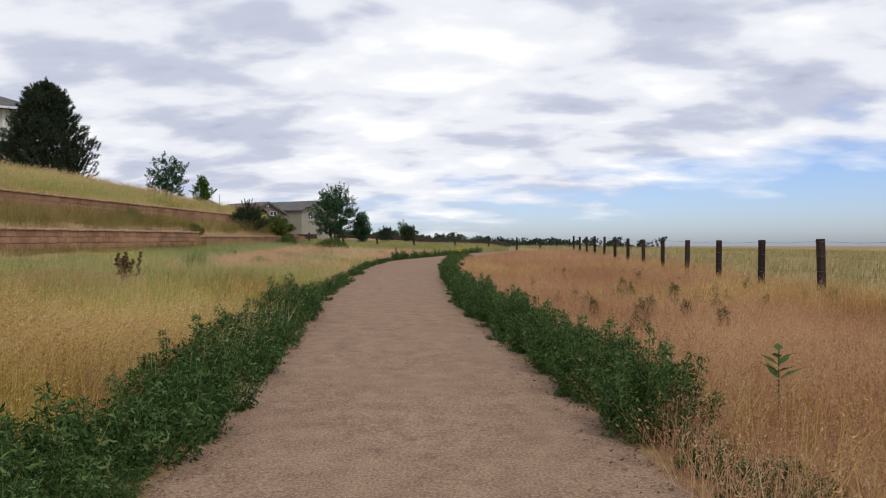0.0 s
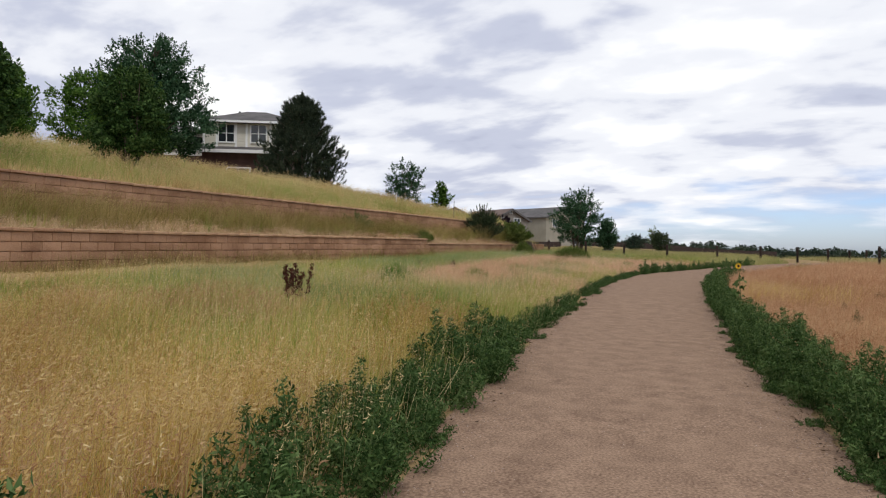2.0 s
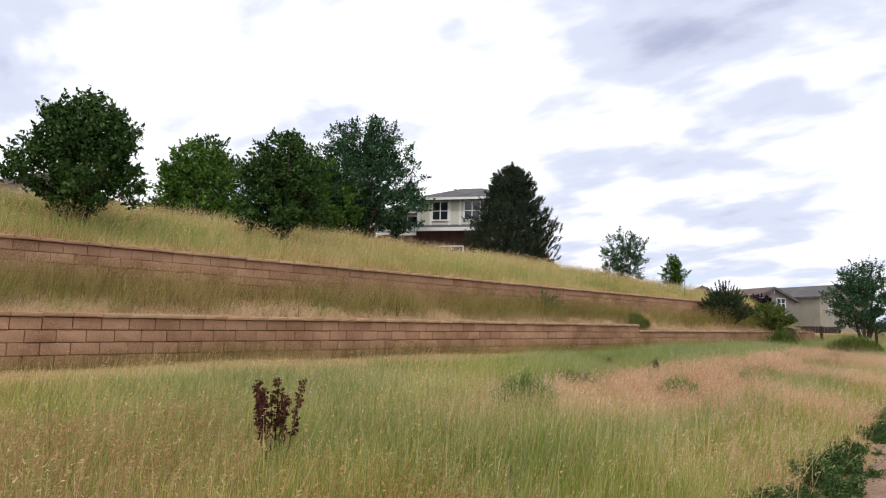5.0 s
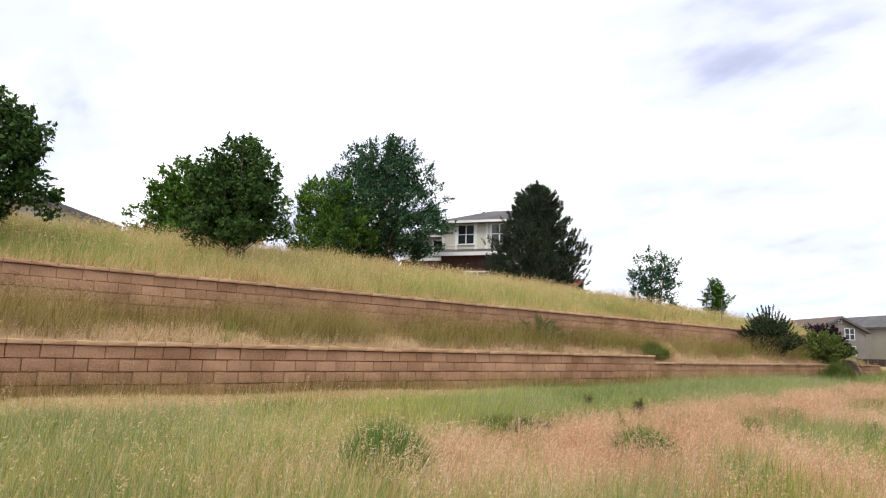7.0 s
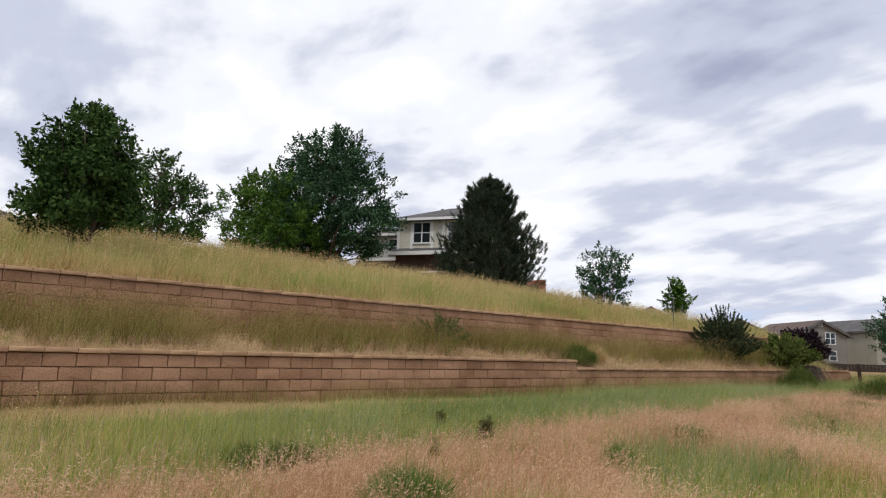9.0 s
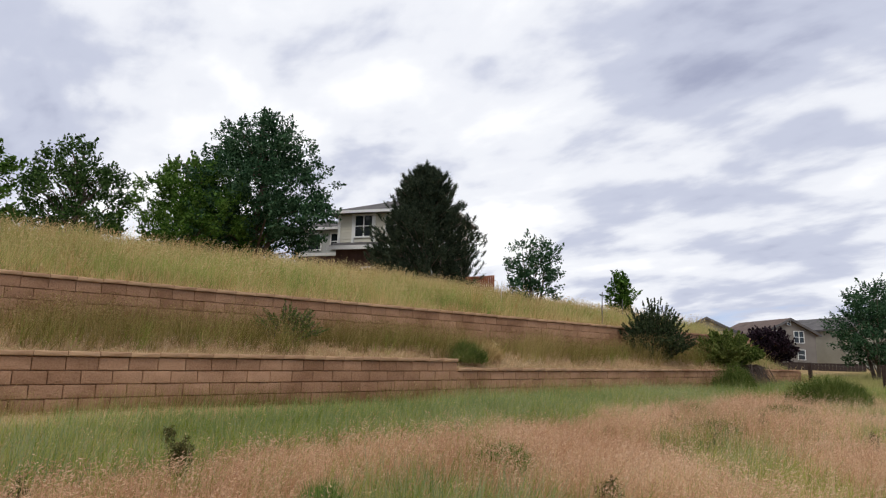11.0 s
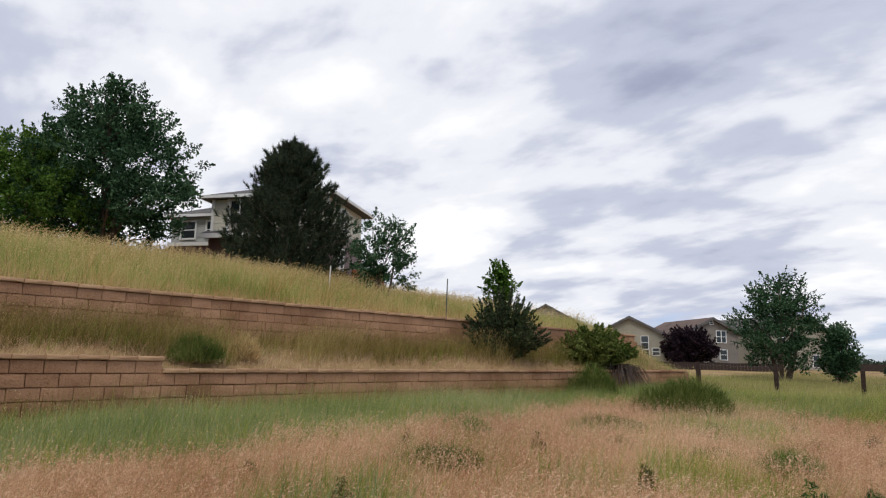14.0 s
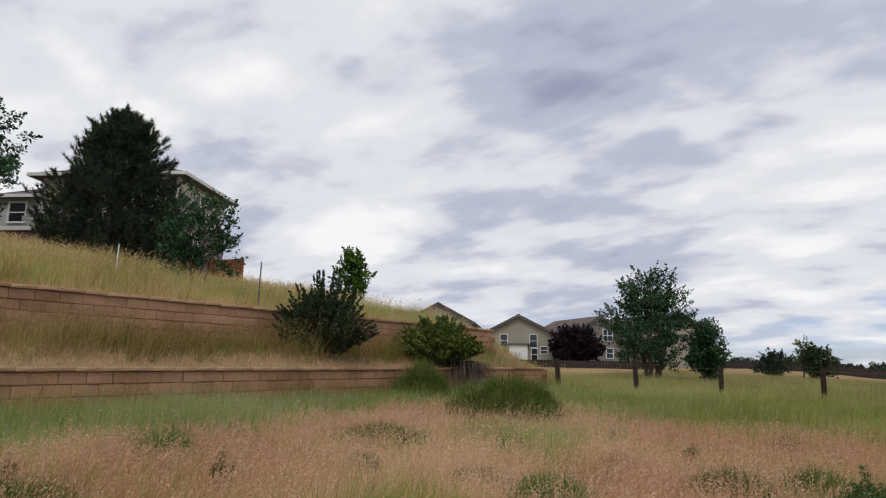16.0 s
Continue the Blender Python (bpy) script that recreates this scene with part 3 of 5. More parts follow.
def broadleaf(name, x, y, height, width, material, label, category, seed, clumps=260, per=46, leaf=0.10, clump_r=0.55, low=0.12, trunk_r=0.16, stems=1, lobes=None, group="", sink=0.15, shell=0.5, scale_z=1.0):
    """Tapered trunk with limbs and a ragged crown of leaf clumps."""
    rng = np.random.default_rng(seed)
    root = thing(name, pose(x, y, float(land_z(x, y)) - sink), label, category, group)
    H, W = height, width / 2
    if lobes is None:
        lobes = []
        nl = 9
        for i in range(nl):
            a = i * 2.399 + seed
            f = (i + 0.5) / nl
            hz = H * (low + (1 - low) * (0.22 + 0.62 * f))
            rr = W * (0.62 * math.sin(math.pi * min(0.98, 0.22 + 0.72 * f)) ** 0.8)
            lobes.append((rr * math.cos(a) * 0.75, rr * math.sin(a) * 0.75, hz, W * rng.uniform(0.42, 0.6) * (1.15 - 0.45 * f), W * rng.uniform(0.42, 0.6) * (1.15 - 0.45 * f), H * rng.uniform(0.12, 0.2)))
        lobes.append((0, 0, H * (low + (1 - low) * 0.5), W * 0.7, W * 0.7, H * (1 - low) * 0.36))
        lobes.append((0, 0, H * 0.8, W * 0.5, W * 0.5, H * 0.17))
    cs = crown_centres(rng, lobes, clumps, shell)
    cs[:, 2] = np.clip(cs[:, 2], H * low, H * 0.985)
    verts, faces = [], []
    for s in range(stems):
        a = s * 2.4 + seed
        o = 0.0 if stems == 1 else trunk_r * 2.2
        foot = Vector((o * math.cos(a), o * math.sin(a), 0))
        topv = Vector((W * 0.12 * math.cos(a) * stems, W * 0.12 * math.sin(a) * stems, H * 0.8))
        pts = [foot + (topv - foot) * f + Vector((0.06 * W * math.sin(3 * f + a), 0.06 * W * math.cos(4 * f + a), 0)) * f for f in (0, 0.12, 0.3, 0.5, 0.75, 1)]
        tube(verts, faces, [tuple(p) for p in pts], [trunk_r * k for k in (1.25, 1, 0.85, 0.62, 0.35, 0.12)], 8)
    for i in rng.choice(len(cs), min(len(cs), 46), replace=False):
        e = Vector(cs[i])
        st = Vector((e.x * 0.1, e.y * 0.1, max(H * 0.1, e.z - 0.45 * math.hypot(e.x, e.y) - H * 0.08)))
        mid = st.lerp(e, 0.55) + Vector((0, 0, 0.05 * H))
        tube(verts, faces, [tuple(st), tuple(mid), tuple(e)], [trunk_r * 0.35, trunk_r * 0.2, trunk_r * 0.06], 5)
    put("trunk", verts, faces, M_BARK, root, "grey-brown trunk and limbs", smooth=True)
    cs[:, 2] = np.minimum(cs[:, 2], H - clump_r * 0.9)
    out = cs - np.array([0, 0, H * 0.45])
    ax = out / np.linalg.norm(out, axis=1, keepdims=True) * np.array([0.9, 0.9, 0.4]) + np.array([0, 0, 0.55]) + rng.normal(size=cs.shape) * 0.35
    ax /= np.linalg.norm(ax, axis=1, keepdims=True)
    co = np.concatenate([leaf_cloud(rng, cs, clump_r * rng.uniform(0.6, 1.15, len(cs)), int(per * 0.6), leaf),
                         sprigs(rng, cs, ax, clump_r * rng.uniform(1.1, 2.0, len(cs)), clump_r * rng.uniform(0.3, 0.55, len(cs)), int(per * 0.6), leaf)])
    co = co[co[:, :, 2].min(axis=1) > 0.02 + sink]
    mesh_np("crown", co, 4, material, root)
    return root


def pine(x, y, height, width, seed):
    """A dense pine: whorls of upswept branches, every twig ending in a brush of needles."""
    rng = np.random.default_rng(seed)
    root = thing("pine_tree", pose(x, y, float(land_z(x, y)) - 0.2), "dense dark green pine tree with upswept brushy twigs", "tree")
    H, W = height, width / 2
    verts, faces = [], []
    tube(verts, faces, [(0, 0, 0), (0.03, 0, H * 0.3), (-0.04, 0.03, H * 0.65), (0, 0, H * 0.97)], [0.2, 0.16, 0.09, 0.015], 8)
    tips = []
    n = 300
    for i in range(n):
        f = (i + 0.5) / n
        z0 = H * (0.035 + 0.83 * f ** 1.05)
        prof = (1 - f ** 1.5) ** 0.66 * (0.95 + 0.1 * math.sin(f * 11 + seed)) * (0.82 + 0.18 * min(1, f / 0.18))
        R = W * prof * rng.uniform(0.72, 1.05)
        a = i * 2.399 + rng.uniform(-0.3, 0.3)
        d = np.array([math.cos(a), math.sin(a), 0])
        rise = R * (0.10 + 0.35 * f) + 0.08 * H * f
        p0, p1, p2 = np.array([0, 0, z0]), d * R * 0.55 + [0, 0, z0 + rise * 0.12], d * R + [0, 0, z0 + rise * 0.55]
        if i % 2 == 0:
            tube(verts, faces, [tuple(p0), tuple(p1), tuple(p2)], [0.035, 0.025, 0.008], 4)
        for k in range(9):
            u = rng.uniform(0.3, 1.0) ** 0.8
            q = p0 * (1 - u) ** 2 + 2 * p1 * u * (1 - u) + p2 * u * u
            side = np.array([-d[1], d[0], 0]) * rng.normal() * 0.22 * R * u
            q = q + side + [0, 0, rng.uniform(-0.05, 0.22)]
            axis = d * rng.uniform(0.2, 0.8) + side * 0.5 + [0, 0, rng.uniform(0.5, 1.2)]
            tips.append((q, axis / np.linalg.norm(axis)))
    for k in range(14):
        f = k / 13
        tips.append((np.array([rng.normal() * 0.10 * (1 - f), rng.normal() * 0.10 * (1 - f), H * (0.86 + 0.09 * f)]), np.array([0, 0, 1.0])))
    put("trunk", verts, faces, M_BARK, root, "rough dark bark", smooth=True)
    P = np.array([t[0] for t in tips])
    A = np.array([t[1] for t in tips])
    per = 58
    P, A = np.repeat(P, per, axis=0), np.repeat(A, per, axis=0)
    m = len(P)
    s = rng.uniform(-0.22, 0.20, m)[:, None]
    d = A * 0.75 + rng.normal(size=(m, 3)) * 0.55
    d /= np.linalg.norm(d, axis=1, keepdims=True)
    o = P + A * s
    side = np.cross(d, rng.normal(size=(m, 3)))
    side /= np.linalg.norm(side, axis=1, keepdims=True)
    ln = rng.uniform(0.13, 0.27, m)[:, None]
    co = np.stack([o - side * 0.015, o + side * 0.015, o + d * ln], axis=1)
    mesh_np("needle_foliage", co, 3, L_PINE, root)
    return root


# hillside trees
pine(-26.45, 45.8, 7.55, 7.2, 4)
broadleaf("cottonwood_tree", -35.9, 41.4, 11.0, 10.8, L_COTTON, "tall dark green cottonwood tree behind the grassy crest", "tree", 2, clumps=640, per=76, leaf=0.088, clump_r=0.58, low=0.02, trunk_r=0.28)
broadleaf("maple_tree", -37.2, 38.3, 7.9, 9.4, L_LIGHT, "bright green leafy tree on the hill crest", "tree", 3, clumps=420, per=64, leaf=0.085, clump_r=0.52, low=0.03, trunk_r=0.18)
broadleaf("large_shrub", -18.5, 22.4, 3.7, 3.0, L_SHRUB, "rounded dense green shrub standing in hillside grass", "shrub", 5, clumps=330, per=60, leaf=0.055, clump_r=0.32, low=0.02, trunk_r=0.06, stems=4)
broadleaf("large_shrub", -17.8, 16.3, 3.4, 3.3, L_SHRUB, "broad dense green shrub on the grassy slope", "shrub", 6, clumps=330, per=60, leaf=0.055, clump_r=0.32, low=0.02, trunk_r=0.06, stems=4)
broadleaf("ash_tree", -30.3, 26.0, 4.8, 5.2, L_LIGHT, "leafy green tree on the crest behind a shrub", "tree", 31, clumps=260, per=44, leaf=0.085, clump_r=0.4, low=0.03, trunk_r=0.12)
broadleaf("ash_tree", -43.5, 34.2, 9.4, 8.2, L_SHRUB, "green leafy tree behind the hill crest", "tree", 8, clumps=260, per=60, leaf=0.1, clump_r=0.6, low=0.03, trunk_r=0.2)
broadleaf("plum_shrub", -31.5, 24.6, 1.9, 1.7, L_PURPLE, "small purple-leaved shrub at the crest", "shrub", 9, clumps=70, per=36, leaf=0.06, clump_r=0.25, low=0.05, trunk_r=0.04, stems=3)
broadleaf("young_locust_tree", -17.1, 42.6, 3.5, 3.3, L_COTTON, "young airy locust tree with thin feathery branches", "tree", 11, clumps=150, per=40, leaf=0.05, clump_r=0.26, low=0.05, trunk_r=0.045, stems=3, shell=0.05, sink=0.3)
broadleaf("young_ash_tree", -17.5, 49.9, 2.75, 1.6, L_LIGHT, "slim young bright green tree on the slope", "tree", 12, clumps=90, per=40, leaf=0.06, clump_r=0.26, low=0.08, trunk_r=0.04, shell=0.2, sink=0.3)
broadleaf("cottonwood_clump", -9.95, 63.0, 5.8, 5.2, L_COTTON, "multi-stemmed dark green cottonwood beyond the fence", "tree", 19, clumps=360, per=50, leaf=0.062, clump_r=0.40, low=0.04, trunk_r=0.1, stems=4)
broadleaf("cottonwood_sapling", -7.6, 64.0, 3.3, 2.0, L_COTTON, "bushy young cottonwood beside the larger clump", "tree", 20, clumps=170, per=50, leaf=0.062, clump_r=0.36, low=0.04, trunk_r=0.06, stems=3)
broadleaf("plum_tree", -26.5, 96.0, 4.4, 6.2, L_PURPLE, "dark purple-leaved tree in front of a house", "tree", 21, clumps=170, per=40, leaf=0.16, clump_r=0.7, low=0.04, trunk_r=0.15)
broadleaf("round_tree", -3.8, 75.0, 2.4, 2.5, L_DARK, "small round dark tree out on the plain", "tree", 22, clumps=90, per=36, leaf=0.08, clump_r=0.4, low=0.06, trunk_r=0.07)
broadleaf("thin_tree", -4.6, 76.0, 3.0, 1.1, L_SAGE, "thin sparse half-bare tree on the plain", "tree", 23, clumps=34, per=20, leaf=0.06, clump_r=0.25, low=0.25, trunk_r=0.05, shell=0.1)
broadleaf("plain_bush", -6.5, 80.0, 2.1, 3.0, L_FAR, "grey-green bushy tree on the plain", "tree", 24, clumps=80, per=30, leaf=0.09, clump_r=0.4, low=0.04, trunk_r=0.06, stems=3)

# ---- houses ----


def window(parent, w, h, m, panes=2, label="white framed window with dark glass", fr=0.09):
    """A window standing 6 cm proud of a wall; its own x runs along the wall, y points out."""
    win = new("window")
    win.parent = parent
    win.matrix_local = m
    win["label"] = label
    bm = bmesh.new()
    for dims in ((-w / 2 - fr, w / 2 + fr, 0, 0.07, h, h + fr), (-w / 2 - fr, w / 2 + fr, 0, 0.09, -fr, 0), (-w / 2 - fr, -w / 2, 0, 0.07, 0, h), (w / 2, w / 2 + fr, 0, 0.07, 0, h)):
        box(bm, *dims)
    for i in range(1, panes):
        x = -w / 2 + w * i / panes
        box(bm, x - 0.035, x + 0.035, 0, 0.06, 0, h)
    box(bm, -w / 2, w / 2, 0.0, 0.045, h * 0.5 - 0.025, h * 0.5 + 0.025)
    part("frame", bm, M_WHITE, win)
    for i in range(panes):
        x0 = -w / 2 + w * i / panes
        boxed("pane", (x0, x0 + w / panes, 0.004, 0.02, 0, h), M_GLASS, win)
    return win


def siding(parent, x0, x1, z0, z1, material, step=0.2):
    """Lapped boards on a wall in the plane y = 0."""
    bm = bmesh.new()
    z = z0
    while z < z1 - 0.02:
        t = min(z + step, z1)
        vs = [bm.verts.new(p) for p in ((x0, 0.035, z), (x1, 0.035, z), (x1, 0.008, t), (x0, 0.008, t), (x0, 0.0, z), (x1, 0.0, z))]
        bm.faces.new(vs[:4])
        bm.faces.new((vs[4], vs[5], vs[1], vs[0]))
        z = t
    return part("siding", bm, material, parent)


def prism(bm, poly, y0, y1):
    """A polygon in x, z drawn out along y."""
    a = [bm.verts.new((x, y0, z)) for x, z in poly]
    b = [bm.verts.new((x, y1, z)) for x, z in poly]
    bm.faces.new(a)
    bm.faces.new(list(reversed(b)))
    for i in range(len(poly)):
        j = (i + 1) % len(poly)
        bm.faces.new((a[j], a[i], b[i], b[j]))
    bmesh.ops.recalc_face_normals(bm, faces=bm.faces)


def hip_roof(parent, x0, x1, y0, y1, z, rise, over, material, thick=0.13):
    """Hipped roof with a fascia; long axis along x."""
    x0, x1, y0, y1 = x0 - over, x1 + over, y0 - over, y1 + over
    d = min(x1 - x0, y1 - y0) / 2
    ya = (y0 + y1) / 2
    bm = bmesh.new()
    c = [bm.verts.new(p) for p in ((x0, y0, z + thick), (x1, y0, z + thick), (x1, y1, z + thick), (x0, y1, z + thick))]
    k = [bm.verts.new(p) for p in ((x0, y0, z), (x1, y0, z), (x1, y1, z), (x0, y1, z))]
    r0, r1 = bm.verts.new((x0 + d, ya, z + thick + rise)), bm.verts.new((x1 - d - 0.01, ya, z + thick + rise))
    for f in ((c[0], c[1], r1, r0), (c[1], c[2], r1), (c[2], c[3], r0, r1), (c[3], c[0], r0)):
        bm.faces.new(f)
    for i in range(4):
        j = (i + 1) % 4
        bm.faces.new((k[i], k[j], c[j], c[i]))
    bm.faces.new(list(reversed(k)))
    roof = part("roof", bm, material, parent, "grey asphalt shingle hip roof")
    bm = bmesh.new()
    for dims in ((x0 - 0.03, x1 + 0.03, y1 + 0.002, y1 + 0.05, z - 0.02, z + thick + 0.01), (x0 - 0.03, x1 + 0.03, y0 - 0.05, y0 - 0.002, z - 0.02, z + thick + 0.01),
                 (x0 - 0.05, x0 - 0.002, y0, y1, z - 0.02, z + thick + 0.01), (x1 + 0.002, x1 + 0.05, y0, y1, z - 0.02, z + thick + 0.01)):
        box(bm, *dims)
    part("gutter", bm, M_WHITE, roof, "white gutter")
    return roof


def suburban_house():
    # facade along its own x axis, looking to its own -y
    h = thing("house", pose(-36.9, 48.0, 5.7, 0, 0, 27) @ Matrix.Scale(1.08, 4), "two-storey house, cream upper siding over dark brick, grey hip roof", "house")
    L, D = 6.9, 5.4
    face = Matrix.Rotation(math.pi, 4, "Z")

    def wall_box(name, dims, mat, label=""):
        return boxed(name, dims, mat, h, label)
    wall_box("wall", (0, L, 0.0, D, -0.4, 2.95), M_BRICK, "dark brown brick lower storey")
    wall_box("wall", (0.12, L - 0.12, 0.12, D - 0.1, 2.95, 5.15), M_SIDING, "cream lapped siding upper storey")
    hip_roof(h, 0, L, 0, D, 5.1, 1.25, 0.45, M_SHINGLE)
    # skirt roof between the storeys
    bm = bmesh.new()
    prism(bm, [(0, 0), (0.75, 0), (0.75, 0.12), (0, 0.45)], 0, L + 0.5)
    sk = part("skirt_roof", bm, M_SHINGLE, h)
    sk.matrix_local = Matrix.Translation((-0.25, 0.12, 2.95)) @ Matrix.Rotation(-math.pi / 2, 4, "Z")
    boxed("fascia", (-0.3, L + 0.3, -0.70, -0.635, 2.85, 3.09), M_WHITE, h, "white fascia board")
    # facade boards and windows
    for x0, x1 in ((0.15, 0.98), (2.42, 3.1), (4.9, L - 0.2)):
        s = siding(h, -x1, -x0, 3.4, 5.05, M_SIDING)
        s.matrix_local = Matrix.Translation((0, 0.12, 0)) @ face
    for x in (0.1, 1.02, 2.38, 3.14, 4.86, L - 0.12):
        boxed("corner_board", (x - 0.07, x + 0.07, 0.03, 0.115, 3.3, 5.1), M_WHITE, h)
    for x, w in ((1.7, 1.08), (4.0, 1.05), (5.8, 1.0)):
        window(h, w, 1.25, Matrix.Translation((x, 0.118, 3.75)) @ face)
    # recessed wing
    boxed("wing", (-3.4, -0.002, 1.6, 5.2, 2.95, 4.5), M_GREYSIDING, h, "pale grey siding of the recessed wing")
    boxed("wing_base", (-3.45, -0.002, 1.5, 5.2, -0.4, 2.947), M_BRICK, h, "dark brown brick under the wing")
    boxed("wing_band", (-3.5, -0.004, 1.42, 1.497, 2.84, 3.04), M_WHITE, h, "white band board")
    hip_roof(h, -3.4, -0.5, 1.6, 5.2, 4.5, 0.9, 0.35, M_SHINGLE)
    window(h, 0.85, 0.95, Matrix.Translation((-0.7, 1.597, 3.3)) @ face, 1)
    window(h, 0.85, 0.95, Matrix.Translation((-2.3, 1.597, 3.3)) @ face, 1)
    # end wall towards +y: plum siding, a window
    boxed("end_wall", (L + 0.002, L + 0.06, 0.2, D - 0.2, -0.4, 3.3), M_PLUM, h, "plum painted end wall")
    window(h, 1.0, 1.1, Matrix.Translation((L - 0.118, 2.4, 3.7)) @ Matrix.Rotation(-math.pi / 2, 4, "Z"))
    window(h, 0.9, 1.0, Matrix.Translation((L + 0.058, 1.6, 1.5)) @ Matrix.Rotation(-math.pi / 2, 4, "Z"))
    boxed("front_lower_siding", (4.2, L + 0.05, -0.045, -0.002, -0.4, 2.75), M_PLUM, h, "plum painted lower siding")
    window(h, 1.1, 1.0, Matrix.Translation((L - 1.4, -0.047, 1.3)) @ face)
    window(h, 1.6, 0.8, Matrix.Translation((2.6, -0.003, 1.0)) @ face)
    bm = bmesh.new()
    bmesh.ops.create_cone(bm, cap_ends=True, segments=8, radius1=0.1, radius2=0.1, depth=0.7, matrix=Matrix.Translation((2.2, 2.6, 6.1)))
    part("vent_pipe", bm, M_STEEL, h)
    return h


suburban_house()


def gable_house(x, y, z, turn, width, depth, eave, peak, wallmat, roofmat, wins, label, over=0.4, porch=False):
    """Gable end in the plane y = 0 of the house, looking to its own -y, x from -width/2 to width/2."""
    h = thing("house", pose(x, y, z, 0, 0, turn), label, "house")
    W = width / 2
    bm = bmesh.new()
    prism(bm, [(-W, -1.0), (W, -1.0), (W, eave), (0, peak), (-W, eave)], 0, depth)
    part("wall", bm, wallmat, h)
    s = (peak - eave) / W
    th = 0.22
    bm = bmesh.new()
    prism(bm, [(-W - over, eave - s * over + 0.02), (0, peak + 0.02), (W + over, eave - s * over + 0.02), (W + over, eave - s * over + th), (0, peak + th), (-W - over, eave - s * over + th)], -over, depth + over)
    roof = part("roof", bm, roofmat, h)
    bm = bmesh.new()
    prism(bm, [(-W - over - 0.02, eave - s * over - 0.06), (0, peak - 0.06), (W + over + 0.02, eave - s * over - 0.06), (W + over + 0.02, eave - s * over + th), (0, peak + th + 0.01), (-W - over - 0.02, eave - s * over + th)], -over - 0.05, -over - 0.003)
    part("fascia", bm, M_SHINGLE, roof)
    for wx, wz, ww, wh, n in wins:
        window(h, ww, wh, Matrix.Translation((wx, -0.002, wz)) @ Matrix.Rotation(math.pi, 4, "Z"), n, fr=0.06)
    if porch:
        boxed("porch", (-0.95, 0.95, -0.9, -0.002, 0.0, 1.75), M_WHITE, h, "white framed porch")
        boxed("porch_roof", (-1.15, 1.15, -1.1, -0.01, 1.75, 1.9), roofmat, h)
    return h


gable_house(-32.5, 95.3, 2.5, 20, 8.4, 11, 2.6, 4.75, M_TAN, M_SHINGLE, [(-1.6, 1.55, 0.7, 1.3, 1), (1.5, 1.55, 0.7, 1.3, 1), (2.6, 0.9, 0.7, 0.7, 1), (-3.0, 0.4, 1.2, 0.9, 2), (1.6, 0.2, 0.6, 1.2, 1)], "tan stucco house with brown shingle gable roof", porch=True)
gable_house(-25.9, 101.0, 1.8, 52, 6.2, 9, 4.0, 5.5, M_TAUPE, M_SHINGLE_RED, [(-1.5, 3.1, 1.1, 1.2, 2), (1.1, 3.1, 1.1, 1.2, 2), (1.3, 1.3, 0.8, 1.0, 1), (0.0, 5.0, 0.35, 0.4, 1)], "two-storey taupe house with reddish brown shingle roof")
gable_house(-46.5, 101.5, 4.0, 25, 8.5, 10, 3.3, 5.6, M_TAN, M_SHINGLE, [(0, 2.0, 1.0, 1.0, 2)], "tan house whose dark gable roof shows over the slope")
gable_house(-20.0, 112.0, 2.0, 60, 9.0, 12, 4.6, 6.2, M_TAN, M_SHINGLE, [(-2.5, 3.2, 1.0, 1.1, 2), (2.5, 0.6, 1.0, 1.3, 1)], "pale tan house with grey shingle roof beyond the trees")
gable_house(-37.5, 22.0, 5.25, 70, 6.5, 8, 2.1, 3.1, M_GREYSIDING, M_PALESHINGLE, [(1.2, 0.6, 1.0, 1.0, 2)], "grey house with pale shingle roof behind the crest")


def board_fence(x0, y0, x1, y1, height, material, label, step=0.15):
    f = thing("board_fence", pose(0, 0, 0), label, "fence")
    a, b = Vector((x0, y0, 0)), Vector((x1, y1, 0))
    n = int((b - a).length / step)
    d = (b - a).normalized()
    ang = math.atan2(d.y, d.x)
    bm = box(bmesh.new(), -step / 2 + 0.006, step / 2 - 0.006, -0.01, 0.01, 0, height, 0.004)
    me = bpy.data.meshes.new("board")
    bm.to_mesh(me)
    bm.free()
    me.materials.append(material)
    for i in range(n):
        p = a + d * step * (i + 0.5)
        ob = new("board", me)
        ob.parent = f
        ob.matrix_world = Matrix.Translation((p.x, p.y, float(land_z(p.x, p.y)) - 0.1)) @ Matrix.Rotation(ang, 4, "Z")
    for z in (0.35, height - 0.35):
        verts, faces = [], []
        m = (a + b) / 2
        tube(verts, faces, [(p.x, p.y, float(land_z(p.x, p.y)) - 0.1 + z) for p in (a + Vector((-d.y, d.x, 0)) * 0.045, m + Vector((-d.y, d.x, 0)) * 0.045, b + Vector((-d.y, d.x, 0)) * 0.045)], [0.03] * 3, 4)
        put("rail", verts, faces, material, f)
    return f


board_fence(-32.3, 54.8, -29.4, 55.2, 2.3, M_CEDAR, "reddish cedar board fence at the crest")
board_fence(-33.0, 92.2, -17.0, 93.2, 0.8, M_DARKFENCE, "dark brown wooden yard fence", 0.3)

# ---- grass ----


def wave(x, y, s, ph=0.0):
    """Cheap smooth noise between 0 and 1."""
    v = np.sin(x * s + 1.3 * np.sin(y * s * 0.71 + ph) + ph) + np.sin(y * s * 1.13 - 1.1 * np.sin(x * s * 0.83 + 2 * ph)) + 0.6 * np.sin((x + y) * s * 1.9 + ph * 3)
    return 0.5 + v / 5.2


def scatter(rng, x0, x1, y0, y1, density, keep):
    n = int((x1 - x0) * (y1 - y0) * density)
    x, y = rng.uniform(x0, x1, n), rng.uniform(y0, y1, n)
    k = rng.uniform(0, 1, n) < keep(x, y)
    return x[k], y[k]


